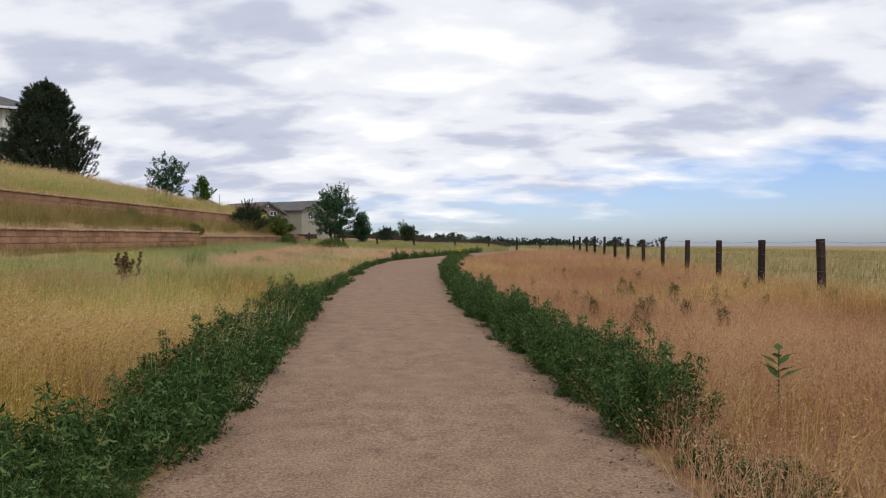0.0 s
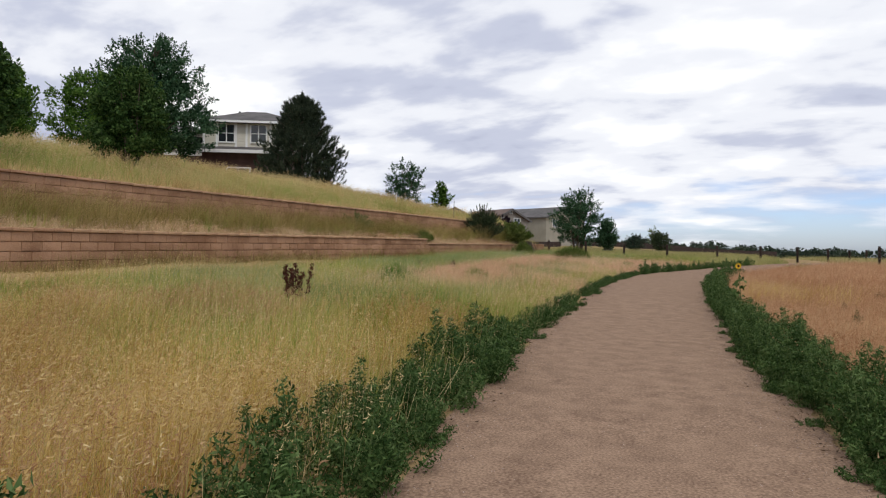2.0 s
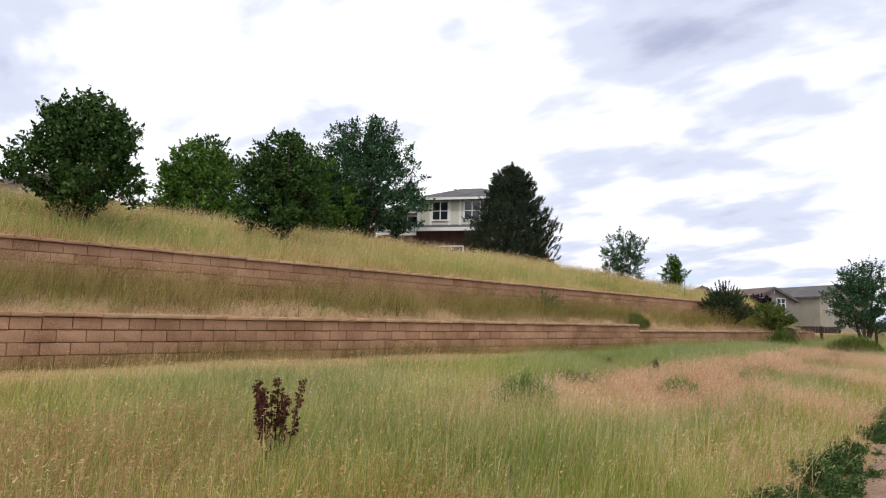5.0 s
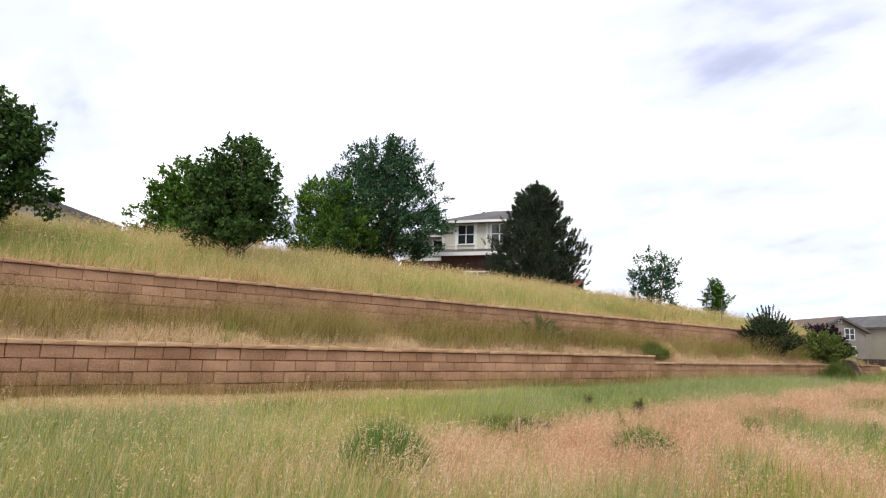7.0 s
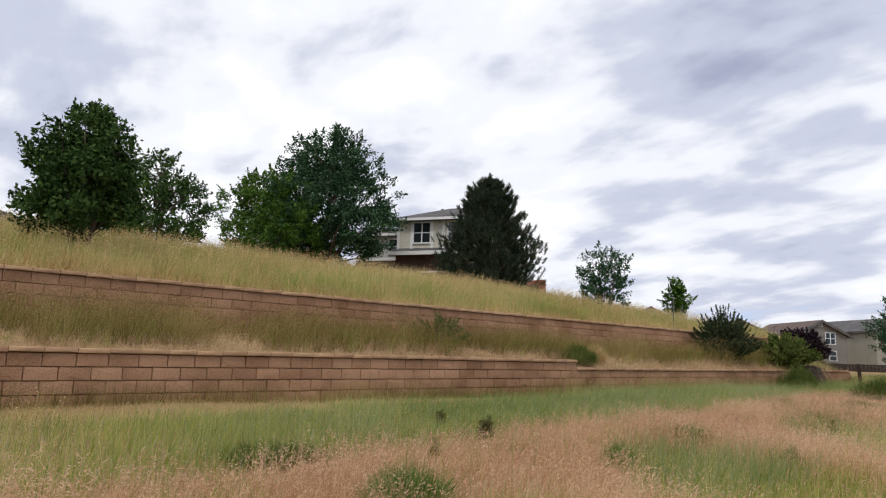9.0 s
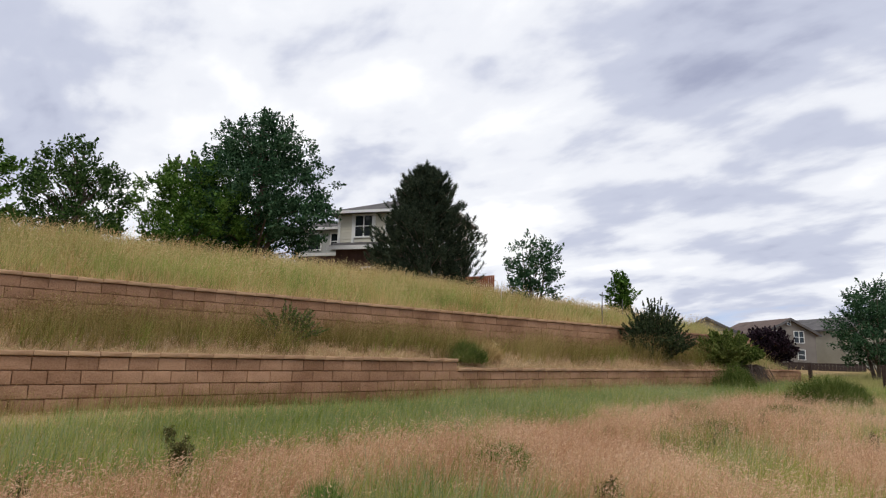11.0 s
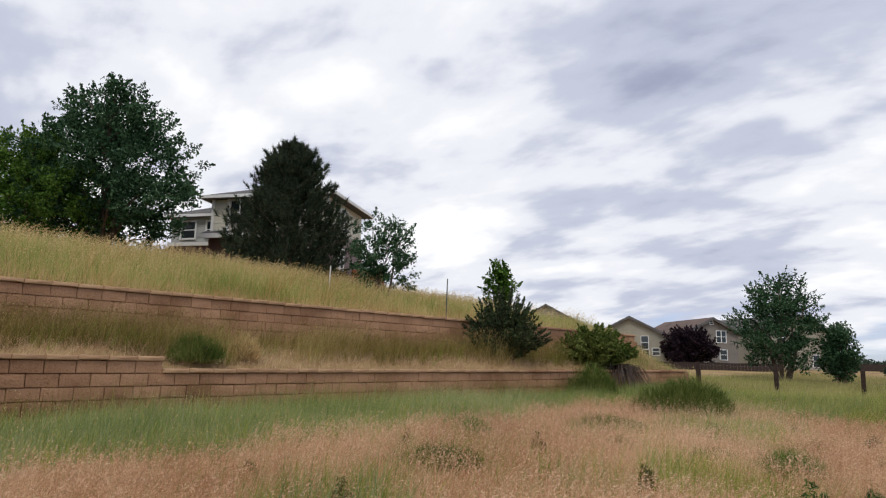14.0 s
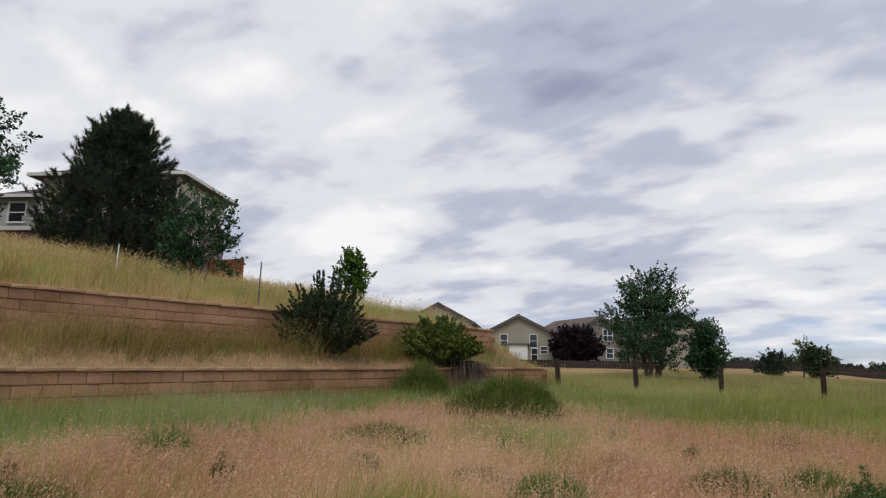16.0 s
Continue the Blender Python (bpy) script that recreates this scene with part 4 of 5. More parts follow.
def off_path(x, y, gap=0.12):
    return (abs(x - path_x(y)) > PATH_HALF + gap).astype(float)


def grass(name, rng, x, y, h0, h1, width, lean, material, label, heads=0.0, head_mat=None, tuft=1, head=1.0, sprays=2, thick=0.0042):
    """Tapering bent blades; with heads, some carry a drooping seed head."""
    if tuft > 1:
        x = np.repeat(x, tuft) + rng.normal(size=len(x) * tuft) * 0.035
        y = np.repeat(y, tuft) + rng.normal(size=len(y) * tuft) * 0.035
    n = len(x)
    z = land_z(x, y) - 0.02
    clump = 0.5 + 0.42 * wave(x, y, 1.1, 0.7) + 0.34 * wave(x, y, 4.3, 2.7) + 0.34 * wave(x, y, 10.5, 1.9)
    h = rng.uniform(h0, h1, n) * clump * (1 - 0.35 * smooth(-6.5, -9.0, x) * (x > wall1_x(y)) * smooth(34, 28, y))
    a = rng.uniform(0, 2 * np.pi, n)
    b = rng.normal(size=n) * 1.5 + 0.6
    ln = lean * h * np.abs(rng.normal(size=n)) * 1.15
    w = width * rng.uniform(0.6, 1.3, n)
    base = np.stack([x, y, z], 1)
    side = np.stack([np.cos(a), np.sin(a), np.zeros(n)], 1) * w[:, None] / 2
    tip = base + np.stack([np.cos(b) * ln, np.sin(b) * ln, h], 1)
    co = np.stack([base - side, base + side, tip], 1)
    ob = mesh_np(name, co, co.shape[1], material)
    tagged(ob, label, "grass", kind="stuff")
    if heads:
        k = rng.uniform(0, 1, n) < heads
        t, m = tip[k], int(k.sum())
        co = []
        droop = np.stack([np.cos(b[k]), np.sin(b[k]), np.full(m, -0.15)], 1)
        stem = (tip - base)[k]
        stem /= np.linalg.norm(stem, axis=1, keepdims=True)
        for i in range(sprays):
            d = rng.normal(size=(m, 3)) * 0.5 + (droop * 0.7 if sprays > 2 else 0) + np.array([0.15, 0.1, 0.45])
            d /= np.linalg.norm(d, axis=1, keepdims=True)
            s = np.cross(d, rng.normal(size=(m, 3)))
            s /= np.linalg.norm(s, axis=1, keepdims=True)
            l = head * rng.uniform(0.016, 0.038, m)[:, None]
            o = t - stem * (0.1 * head * i / sprays) + rng.normal(size=(m, 3)) * 0.008
            co.append(np.stack([o - s * thick, o + s * thick, o + d * l], 1))
        ob = mesh_np(name.replace("grass", "grass_seed_heads"), np.concatenate(co), 3, head_mat or material)
        tagged(ob, label + ", seed heads", "grass", kind="stuff")


rng = np.random.default_rng(17)
tuft_rng = np.random.default_rng(417)


# where each sort grows, as a chance from 0 to 1
def gold_zone(x, y):
    left = smooth(13.5, 7.5, y + 2.2 * (wave(x, y, 0.7) - 0.5) * 2) * (x < path_x(y))
    return left * (abs(x - path_x(y)) > PATH_HALF + 0.25 + 0.6 * smooth(14, 9, y)) * (0.35 + 0.65 * wave(x, y, 0.9, 2.0)) * np.where(x < -8.5, 0.4, 1)


def pink_zone(x, y):
    edge = np.maximum(-8.65, -7.4 - 0.06 * (y - 19)) + 0.8 * (wave(x, y, 0.8, 1.0) - 0.5) + 0.45 * (wave(x, y, 2.6, 4.0) - 0.5)
    left = smooth(14.5, 18.0, y + 2.4 * (wave(x, y, 0.6, 3.0) - 0.5)) * smooth(edge, edge + 0.3, x) * smooth(43.6, 41.6, y + 0.15 * (x + 4) + 0.8 * (wave(x, y, 1.3, 2.0) - 0.5)) * (x < path_x(y))
    patch = 0.85 * smooth(-5.6, -4.4, x) * smooth(29, 24, y) * smooth(0.38, 0.55, wave(x, y, 0.75, 8.0)) + 0.7 * smooth(0.62, 0.74, wave(x, y, 1.2, 6.6))
    gap = 0.08 + 0.22 * smooth(3.8, 4.8, y)
    return np.maximum(left * (1 - np.clip(patch, 0, 0.9)), (x > path_x(y)) * 1.0) * (abs(x - path_x(y)) > PATH_HALF + gap)


def green_zone(x, y):
    left = (x < path_x(y)) * (1 - pink_zone(x, y)) * np.maximum(smooth(5.5, 10.5, y), 0.35 * smooth(-6.5, -9, x) + 0.3)
    bare = wall1_x(y) + 0.5 + 1.0 * smooth(32, 26, y)
    return left * off_path(x, y, 0.3) * smooth(bare, bare + 0.4, x)


x, y = scatter(rng, -11.2, 0, 0.5, 16, 1900, gold_zone)
grass("golden_grass", rng, x, y, 0.2, 0.48, 0.006, 0.4, M_GOLD, "tall golden dry grass in the field", 0.32, M_GOLDHEAD, head=1.1, sprays=4)
x, y = scatter(rng, -9.5, -1, 1.5, 13, 70, lambda x, y: gold_zone(x, y) * (wave(x, y, 2.2, 1.0) > 0.45))
grass("golden_grass", rng, x, y, 0.35, 0.6, 0.007, 0.5, M_GOLD, "taller golden clumps standing above the dry grass", 0.6, M_GOLDHEAD, tuft=9, head=1.2, sprays=5)
x, y = scatter(rng, -9.5, -1.5, 1.5, 15, 520, lambda x, y: (abs(x - path_x(y)) > 2.0) * smooth(0.5, 0.66, wave(x, y, 1.0, 9.3)) * smooth(15.5, 12, y))
grass("cheat_grass", rng, x, y, 0.18, 0.42, 0.006, 0.5, M_RUST, "reddish cheatgrass patches among golden grass", 0.5, M_RUSTPLUME, head=1.0, sprays=5)
x, y = scatter(rng, -11.3, 0, 1, 50, 900, lambda x, y: green_zone(x, y) * (0.5 + 0.5 * wave(x, y, 0.5, 5.0)))
grass("green_grass", rng, x, y, 0.16, 0.42, 0.0075, 0.45, M_GREEN, "green field grass turning to straw")
x, y = scatter(rng, -11.4, -4, 8, 48, 800, lambda x, y: smooth(12, 18, y) * (1 - pink_zone(x, y)) * smooth(wall1_x(y) + 0.7 + 0.9 * smooth(32, 26, y), wall1_x(y) + 1.3 + 0.9 * smooth(32, 26, y), x) * wave(x, y, 0.45, 7.0))
grass("wheat_grass", rng, x, y, 0.22, 0.52, 0.007, 0.45, M_BLUEGREEN, "blue-green wheatgrass along the lower wall", 0.1, M_STRAW)
x, y = scatter(rng, -9.6, 0.5, 12, 45, 1050, lambda x, y: pink_zone(x, y) * (x < path_x(y)) * (0.55 + 0.45 * wave(x, y, 1.2, 4.0)))
grass("cheat_grass", rng, x, y, 0.08, 0.32, 0.0055, 0.6, M_PINK, "dry pinkish cheatgrass covering the field", 0.5, M_PLUME, head=0.95, sprays=4, thick=0.005)
x, y = scatter(tuft_rng, -9.6, 0.3, 13, 45, 420, lambda x, y: pink_zone(x, y) * (x < path_x(y)))
grass("straw_grass", tuft_rng, x, y, 0.05, 0.14, 0.010, 1.6, M_PINK, "flattened pink thatch under the cheatgrass")
x, y = scatter(tuft_rng, -9.5, -1.2, 2, 44, 5, lambda x, y: off_path(x, y, 0.4) * (0.3 + 0.7 * wave(x, y, 1.0, 3.9)))
grass("straw_grass", tuft_rng, x, y, 0.25, 0.55, 0.006, 1.1, M_STRAW, "long bleached stalks leaning out of the field grass", 0.5, M_STRAW, sprays=4)
x, y = scatter(rng, 0.5, 9, 0.5, 26, 800, lambda x, y: pink_zone(x, y) * (0.6 + 0.4 * wave(x, y, 1.0, 4.0)))
grass("cheat_grass", rng, x, y, 0.14, 0.36, 0.005, 0.55, M_RUST, "dry reddish cheatgrass beside the path", 0.4, M_RUSTPLUME, head=0.95, sprays=3, thick=0.005)
x, y = scatter(tuft_rng, 1.2, 4.0, 1.2, 6.0, 700, lambda x, y: off_path(x, y, -0.04) * smooth(6, 4.5, y))
grass("cheat_grass", tuft_rng, x, y, 0.12, 0.38, 0.005, 0.7, M_RUST, "dense reddish cheatgrass at the path corner", 0.4, M_RUSTPLUME, head=0.9, sprays=4)
x, y = scatter(rng, 0.5, 11, 26, 55, 260, lambda x, y: pink_zone(x, y))
grass("cheat_grass", rng, x, y, 0.16, 0.40, 0.011, 0.7, M_RUST, "dry reddish cheatgrass toward the wire fence")
x, y = scatter(rng, 0.8, 9, -2, 30, 160, lambda x, y: off_path(x, y, 0.4) * (wave(x, y, 0.55, 9.0) > 0.62))
grass("golden_grass", rng, x, y, 0.25, 0.5, 0.008, 0.4, M_GOLD, "patches of golden grass among reddish cheatgrass", 0.2, M_STRAW)
x, y = scatter(rng, -11, -1.5, 5, 20, 120, lambda x, y: off_path(x, y) * (1 - pink_zone(x, y)) * (0.3 + 0.7 * wave(x, y, 0.8, 6.0)))
grass("golden_grass", rng, x, y, 0.3, 0.6, 0.006, 0.35, M_STRAW, "pale seed stalks standing in green grass", 0.6, M_STRAW, sprays=4)
x, y = scatter(rng, -9, -1.0, 12, 46, 110, lambda x, y: off_path(x, y) * pink_zone(x, y) * (wave(x, y, 0.9, 8.0) > 0.5))
grass("green_grass", rng, x, y, 0.12, 0.28, 0.005, 0.4, M_GREEN, "green blades growing through cheatgrass")
x, y = scatter(tuft_rng, -9, -0.8, 13, 44, 22, lambda x, y: off_path(x, y, 0.3) * pink_zone(x, y) * (0.2 + 0.8 * smooth(0.45, 0.65, wave(x, y, 1.3, 5.5))))
grass("cheat_grass", tuft_rng, x, y, 0.22, 0.44, 0.0055, 0.6, M_PINK, "taller nodding cheatgrass clumps standing above the rest", 0.7, M_PLUME, tuft=8, head=1.2, sprays=5)
x, y = scatter(tuft_rng, -7, -0.8, 13, 44, 9, lambda x, y: off_path(x, y, 0.3) * pink_zone(x, y) * (wave(x, y, 0.9, 8.0) > 0.45))
grass("green_grass", tuft_rng, x, y, 0.18, 0.42, 0.006, 0.5, M_GREEN, "green grass clumps growing through cheatgrass", tuft=12)
on_terrace = lambda x, y: smooth(wall1_x(y) - 0.35, wall1_x(y) - 0.6, x) * smooth(wall2_x(y) + 0.3, wall2_x(y) + 0.6, x)
x, y = scatter(tuft_rng, -17, -8, 2, 48, 38, lambda x, y: on_terrace(x, y) * smooth(0.4, 0.6, wave(x, y, 1.1, 2.7)))
grass("cheat_grass", tuft_rng, x, y, 0.3, 0.72, 0.009, 0.5, M_OLIVE, "brown seeding grass clumps on the terrace", 0.6, M_OLIVEHEAD, tuft=12, head=1.3, sprays=4)
x, y = scatter(tuft_rng, -17, -8, 2, 48, 7, lambda x, y: on_terrace(x, y) * smooth(0.45, 0.6, wave(x, y, 0.9, 6.1)))
grass("green_grass", tuft_rng, x, y, 0.25, 0.6, 0.008, 0.5, M_GREEN, "green grass clumps on the terrace", tuft=14)
x, y = scatter(rng, -11.3, -7.0, 24, 50, 620, lambda x, y: smooth(wall1_x(y) + 0.7, wall1_x(y) + 1.1, x) * smooth(wall1_x(y) + 2.9, wall1_x(y) + 1.8, x + 0.8 * wave(x, y, 0.9)) * (0.5 + 0.5 * wave(x, y, 1.1, 2.2)))
grass("wheat_grass", rng, x, y, 0.2, 0.46, 0.007, 0.35, M_FRESH, "fresh green grass strip before the lower wall")
# straw strip at the foot of the lower wall
x, y = scatter(rng, -12.4, -9.5, 6, 34, 700, lambda x, y: smooth(wall1_x(y) + 0.08, wall1_x(y) + 0.2, x) * smooth(wall1_x(y) + 1.8, wall1_x(y) + 1.2, x))
grass("straw_grass", rng, x, y, 0.05, 0.16, 0.007, 1.2, M_STRAW, "flattened pale straw at the wall foot")
x, y = scatter(rng, -12.4, -9.8, 8, 52, 950, lambda x, y: smooth(wall1_x(y) + 0.06, wall1_x(y) + 0.1, x) * smooth(wall1_x(y) + 0.5, wall1_x(y) + 0.3, x))
grass("olive_grass", rng, x, y, 0.2, 0.62, 0.007, 0.4, M_OLIVE, "olive grass growing against the lower wall", 0.25, M_OLIVEHEAD, sprays=3)
# terrace
x, y = scatter(rng, -15.6, -10.4, 4, 52, 430, lambda x, y: ((x < wall1_x(y) - 0.25) & (x > wall2_x(y) + 0.05)) * np.clip(1.7 - 2.5 * (x - wall2_x(y)) / (wall1_x(y) - wall2_x(y)) + 0.7 * (wave(x, y, 1.3) - 0.4), 0, 1))
grass("olive_grass", rng, x, y, 0.2, 0.68, 0.008, 0.5, M_OLIVE, "tall olive green grass on the terrace between the walls", 0.3, M_OLIVEHEAD, head=1.2, sprays=3, thick=0.006)
x, y = scatter(rng, -15.6, -10.4, 4, 52, 620, lambda x, y: ((x < wall1_x(y) - 0.2) & (x > wall2_x(y) + 0.05)) * np.clip((x - wall2_x(y)) / (wall1_x(y) - wall2_x(y)) * 1.5 - 0.2, 0.1, 1))
grass("straw_grass", rng, x, y, 0.06, 0.2, 0.008, 0.9, M_DRY, "dry straw grass along the terrace edge", 0.3, M_PLUME, sprays=3)
# slope
x, y = scatter(rng, -31, -11.5, 4, 60, 260, lambda x, y: (x < wall2_x(y) - 0.5) * np.clip(1.1 - (wall2_x(y) - x) / 40, 0.4, 1))
k = wave(x, y, 0.33, 3.3) + 0.25 * wave(x, y, 1.4, 1.0) + rng.uniform(-0.15, 0.15, len(x)) > 0.62
grass("hill_grass", rng, x[k], y[k], 0.2, 0.52, 0.013, 0.4, M_HILL, "tall yellow-green grass on the hillside")
grass("hill_grass", rng, x[~k], y[~k], 0.2, 0.45, 0.013, 0.4, M_HILLGREEN, "fresher green grass patches on the hillside")
x, y = scatter(rng, -31, -11.5, 4, 60, 60, lambda x, y: (x < wall2_x(y) - 0.6) * 1.0)
grass("hill_grass", rng, x, y, 0.38, 0.62, 0.009, 0.35, M_STRAW, "pale seed stalks over the hillside grass", 0.5, M_STRAW, head=2.2, sprays=3, thick=0.009)
x, y = scatter(rng, -17.5, -11.5, 4, 58, 500, lambda x, y: ((x < wall2_x(y) - 0.2) & (x > wall2_x(y) - 2.6)) * np.clip(1.25 - (wall2_x(y) - x) / 2.3 + wave(x, y, 1.5) - 0.5, 0, 1))
grass("straw_grass", rng, x, y, 0.1, 0.3, 0.011, 0.8, M_STRAW, "dry straw along the upper wall")
x, y = scatter(tuft_rng, -27, -12, 6, 56, 2.2, lambda x, y: (x < wall2_x(y) - 0.9) * smooth(0.4, 0.6, wave(x, y, 0.7, 4.4)))
grass("hill_grass", tuft_rng, x, y, 0.35, 0.68, 0.012, 0.5, M_HILLGREEN, "taller green clumps on the hillside", 0.2, M_STRAW, tuft=16, head=2.0, sprays=3, thick=0.008)
x, y = scatter(tuft_rng, -25, -12, 6, 56, 2.6, lambda x, y: (x < wall2_x(y) - 0.5) * smooth(0.45, 0.6, wave(x, y, 0.9, 7.7)))
grass("hill_grass", tuft_rng, x, y, 0.3, 0.6, 0.011, 0.6, M_GOLDHEAD, "tawny ripened clumps on the hillside", 0.5, M_STRAW, tuft=14, head=1.8, sprays=3, thick=0.008)
# beyond the fences
x, y = scatter(rng, -14, 5, 42, 80, 240, lambda x, y: np.maximum(smooth(41, 45, y + x * 0.25), 0) * off_path(x, y) * (0.4 + 0.6 * wave(x, y, 0.4)))
grass("meadow_grass", rng, x, y, 0.2, 0.45, 0.014, 0.4, M_MEADOW, "yellow-green meadow grass round the fence posts")
x, y = scatter(rng, -14, 5, 42, 62, 160, lambda x, y: smooth(41, 45, y + x * 0.25) * off_path(x, y) * wave(x, y, 0.5, 2.0))
grass("green_grass", rng, x, y, 0.2, 0.42, 0.013, 0.4, M_HILLGREEN, "green meadow grass near the fence")
x, y = scatter(rng, 8.5, 45, 5, 90, 24, lambda x, y: off_path(x, y))
grass("plain_grass", rng, x, y, 0.2, 0.45, 0.03, 0.5, M_MEADOW, "yellow-green grass of the open plain")
x, y = scatter(rng, 8.5, 40, 5, 70, 28, lambda x, y: off_path(x, y) * wave(x, y, 0.3, 1.0))
grass("plain_grass", rng, x, y, 0.15, 0.35, 0.03, 0.6, M_DRY, "dry brownish grass of the open plain")

# ---- weeds beside the path ----


def weed(seed, height, spread):
    """A leafy roadside weed: several stems set with small leaves."""
    r = np.random.default_rng(seed)
    root = thing("roadside_weed", pose(0, 0, -50), "bushy dark green weed at the path's edge", "weed", "weeds along the path")
    verts, faces, cs, rad = [], [], [], []
    for s in range(13):
        a = r.uniform(0, 6.28)
        o = spread * math.sqrt(r.uniform(0, 1))
        hh = height * r.uniform(0.55, 1.1) * (1.1 - 0.45 * o / spread)
        p0 = np.array([o * 0.35 * math.cos(a), o * 0.35 * math.sin(a), -0.03])
        p1 = np.array([o * 0.8 * math.cos(a), o * 0.8 * math.sin(a), hh * 0.55])
        p2 = np.array([o * math.cos(a), o * math.sin(a), hh])
        tube(verts, faces, [tuple(p0), tuple(p1), tuple(p2)], [0.006, 0.004, 0.002], 4)
        for k in range(8):
            u = 0.12 + 0.88 * (k + r.uniform(0, 1)) / 8
            cs.append(p0 * (1 - u) ** 2 + 2 * p1 * u * (1 - u) + p2 * u * u)
            rad.append(0.085 * (1.15 - 0.6 * u))
    put("stalk", verts, faces, L_WEED, root)
    co = leaf_cloud(r, np.array(cs), np.array(rad) * 1.1, 24, 0.0185)[:, :3]
    tagged(mesh_np("foliage", co[co[:, :, 2].min(axis=1) > 0], 3, L_WEED, root), kind="stuff")
    for c in root.children:
        c["kind"] = "stuff"
    return root


WEEDS = [weed(30 + i, h, s) for i, (h, s) in enumerate(((0.44, 0.34), (0.52, 0.32), (0.36, 0.36), (0.62, 0.30), (0.22, 0.26)))]


def weed_row():
    r = random.Random(8)
    used = set()

    def place(k, x, y, s):
        m = pose(x, y, float(land_z(x, y)) - 0.01, 0, 0, r.uniform(0, 360))
        if k not in used:
            used.add(k)
            WEEDS[k].matrix_world = m
            return WEEDS[k]
        return copy_thing(WEEDS[k], m @ Matrix.Scale(s, 4))
    y = 1.2
    while y < 19:
        big = smooth(15, 9, y)
        for row in range(2 if y < 13 else 1):
            x = float(path_x(y)) - PATH_HALF - 0.14 - row * 0.3 + r.uniform(-0.1, 0.1)
            place(r.choice((0, 2, 0, 1) if big > 0.3 else (4, 2)), x, y + r.uniform(-0.12, 0.12), r.choice((0.6, 0.85, 1.0, 1.25)))
        y += r.uniform(0.27, 0.42) if y < 12 else r.uniform(0.4, 0.8)
    y = 19.0
    while y < 46:
        x = float(path_x(y)) - PATH_HALF - 0.15 + r.uniform(-0.1, 0.1)
        if y < 30 and r.random() < 0.35:
            y += 0.4
            continue
        place(4 if y < 31 else r.choice((0, 2, 1)), x, y, r.uniform(0.7, 1.1))
        y += r.uniform(0.35, 0.6)
    y = 2.4
    while y < 22:
        for sd in (-1, 1):
            if r.random() < 0.5:
                place(4, float(path_x(y)) + sd * (PATH_HALF + r.uniform(-0.1, 0.1)), y + r.uniform(-0.2, 0.2), r.uniform(0.3, 0.75))
        y += r.uniform(0.25, 0.5)
    for wx, wy, ws in ((1.5, 4.3, 0.9), (1.55, 4.0, 0.9), (1.5, 3.75, 0.8), (1.62, 3.5, 0.9), (1.48, 3.35, 0.6), (1.7, 3.15, 0.9), (1.52, 3.0, 0.7), (1.85, 2.9, 0.8), (1.6, 2.75, 0.8), (1.75, 2.55, 0.9), (1.5, 2.5, 0.6), (1.95, 2.4, 0.7)):
        place(4, wx, wy, ws)
    y = 4.5
    while y < 34:
        for row in range(2 if 4 < y < 14 else 1):
            x = float(path_x(y)) + PATH_HALF + 0.12 + row * 0.24 + r.uniform(-0.08, 0.12)
            place(r.choice((0, 1, 3) if y < 16 else (0, 1, 1)), x, y, r.uniform(0.85, 1.15))
        y += r.uniform(0.27, 0.42)


weed_row()


def forbs():
    """Small olive forbs scattered through the dry grass."""
    r = random.Random(21)
    kinds = []
    for k, (h, sp) in enumerate(((0.34, 0.10), (0.26, 0.15), (0.42, 0.08))):
        w = weed(70 + k, h, sp)
        w.name = "field_forb"
        tagged(w, "small olive forb rising from dry grass", "weed", "forbs in the field")
        for c in w.children:
            c.data.materials[0] = L_FORB
        kinds.append(w)
    spots = []
    while len(spots) < 60:
        x, y = r.uniform(2.2, 8.5), r.uniform(8.5, 24)
        if r.random() < 0.35 + 0.65 * math.exp(-((y - 13 - 0.3 * x) / 3.0) ** 2):
            spots.append((x, y))
    spots += [(-6.8, 22.6), (-4.6, 26.7), (-7.3, 24.0), (-5.1, 30.2), (-6.9, 30.6), (-3.9, 33.0), (-5.9, 34.3), (-2.9, 39.2), (-4.2, 40.0), (-7.0, 33.0), (-8.2, 28.6), (-8.6, 24.5)]
    for i, (x, y) in enumerate(spots):
        m = pose(x, y, float(land_z(x, y)) - 0.01, 0, 0, r.uniform(0, 360))
        if i < 3:
            kinds[i].matrix_world = m
        else:
            copy_thing(kinds[i % 3], m @ Matrix.Scale(r.uniform(0.5, 1.0), 4))


forbs()


def edge_litter():
    """Dead leaves and twigs lying along both edges of the path."""
    r = np.random.default_rng(44)
    n = 3600
    y = 1.5 + 22 * r.uniform(0, 1, n) ** 1.3
    side = np.where(r.uniform(0, 1, n) < 0.5, -1, 1)
    x = path_x(y) + side * (PATH_HALF - 0.05 + r.normal(size=n) * 0.11)
    c = np.stack([x, y, land_z(x, y) + 0.03], 1)
    d = r.normal(size=(n, 3)) * np.array([1, 1, 0.25])
    d /= np.linalg.norm(d, axis=1, keepdims=True)
    s = np.cross(d, r.normal(size=(n, 3)))
    s /= np.linalg.norm(s, axis=1, keepdims=True)
    l = r.uniform(0.006, 0.022, n)[:, None]
    ob = mesh_np("leaf_litter", np.stack([c - d * l, c + s * l * 0.3, c + d * l, c - s * l * 0.3], 1), 4, M_LITTER)
    tagged(ob, "dead brown leaves and stems along the path edges", "litter", kind="stuff")


edge_litter()


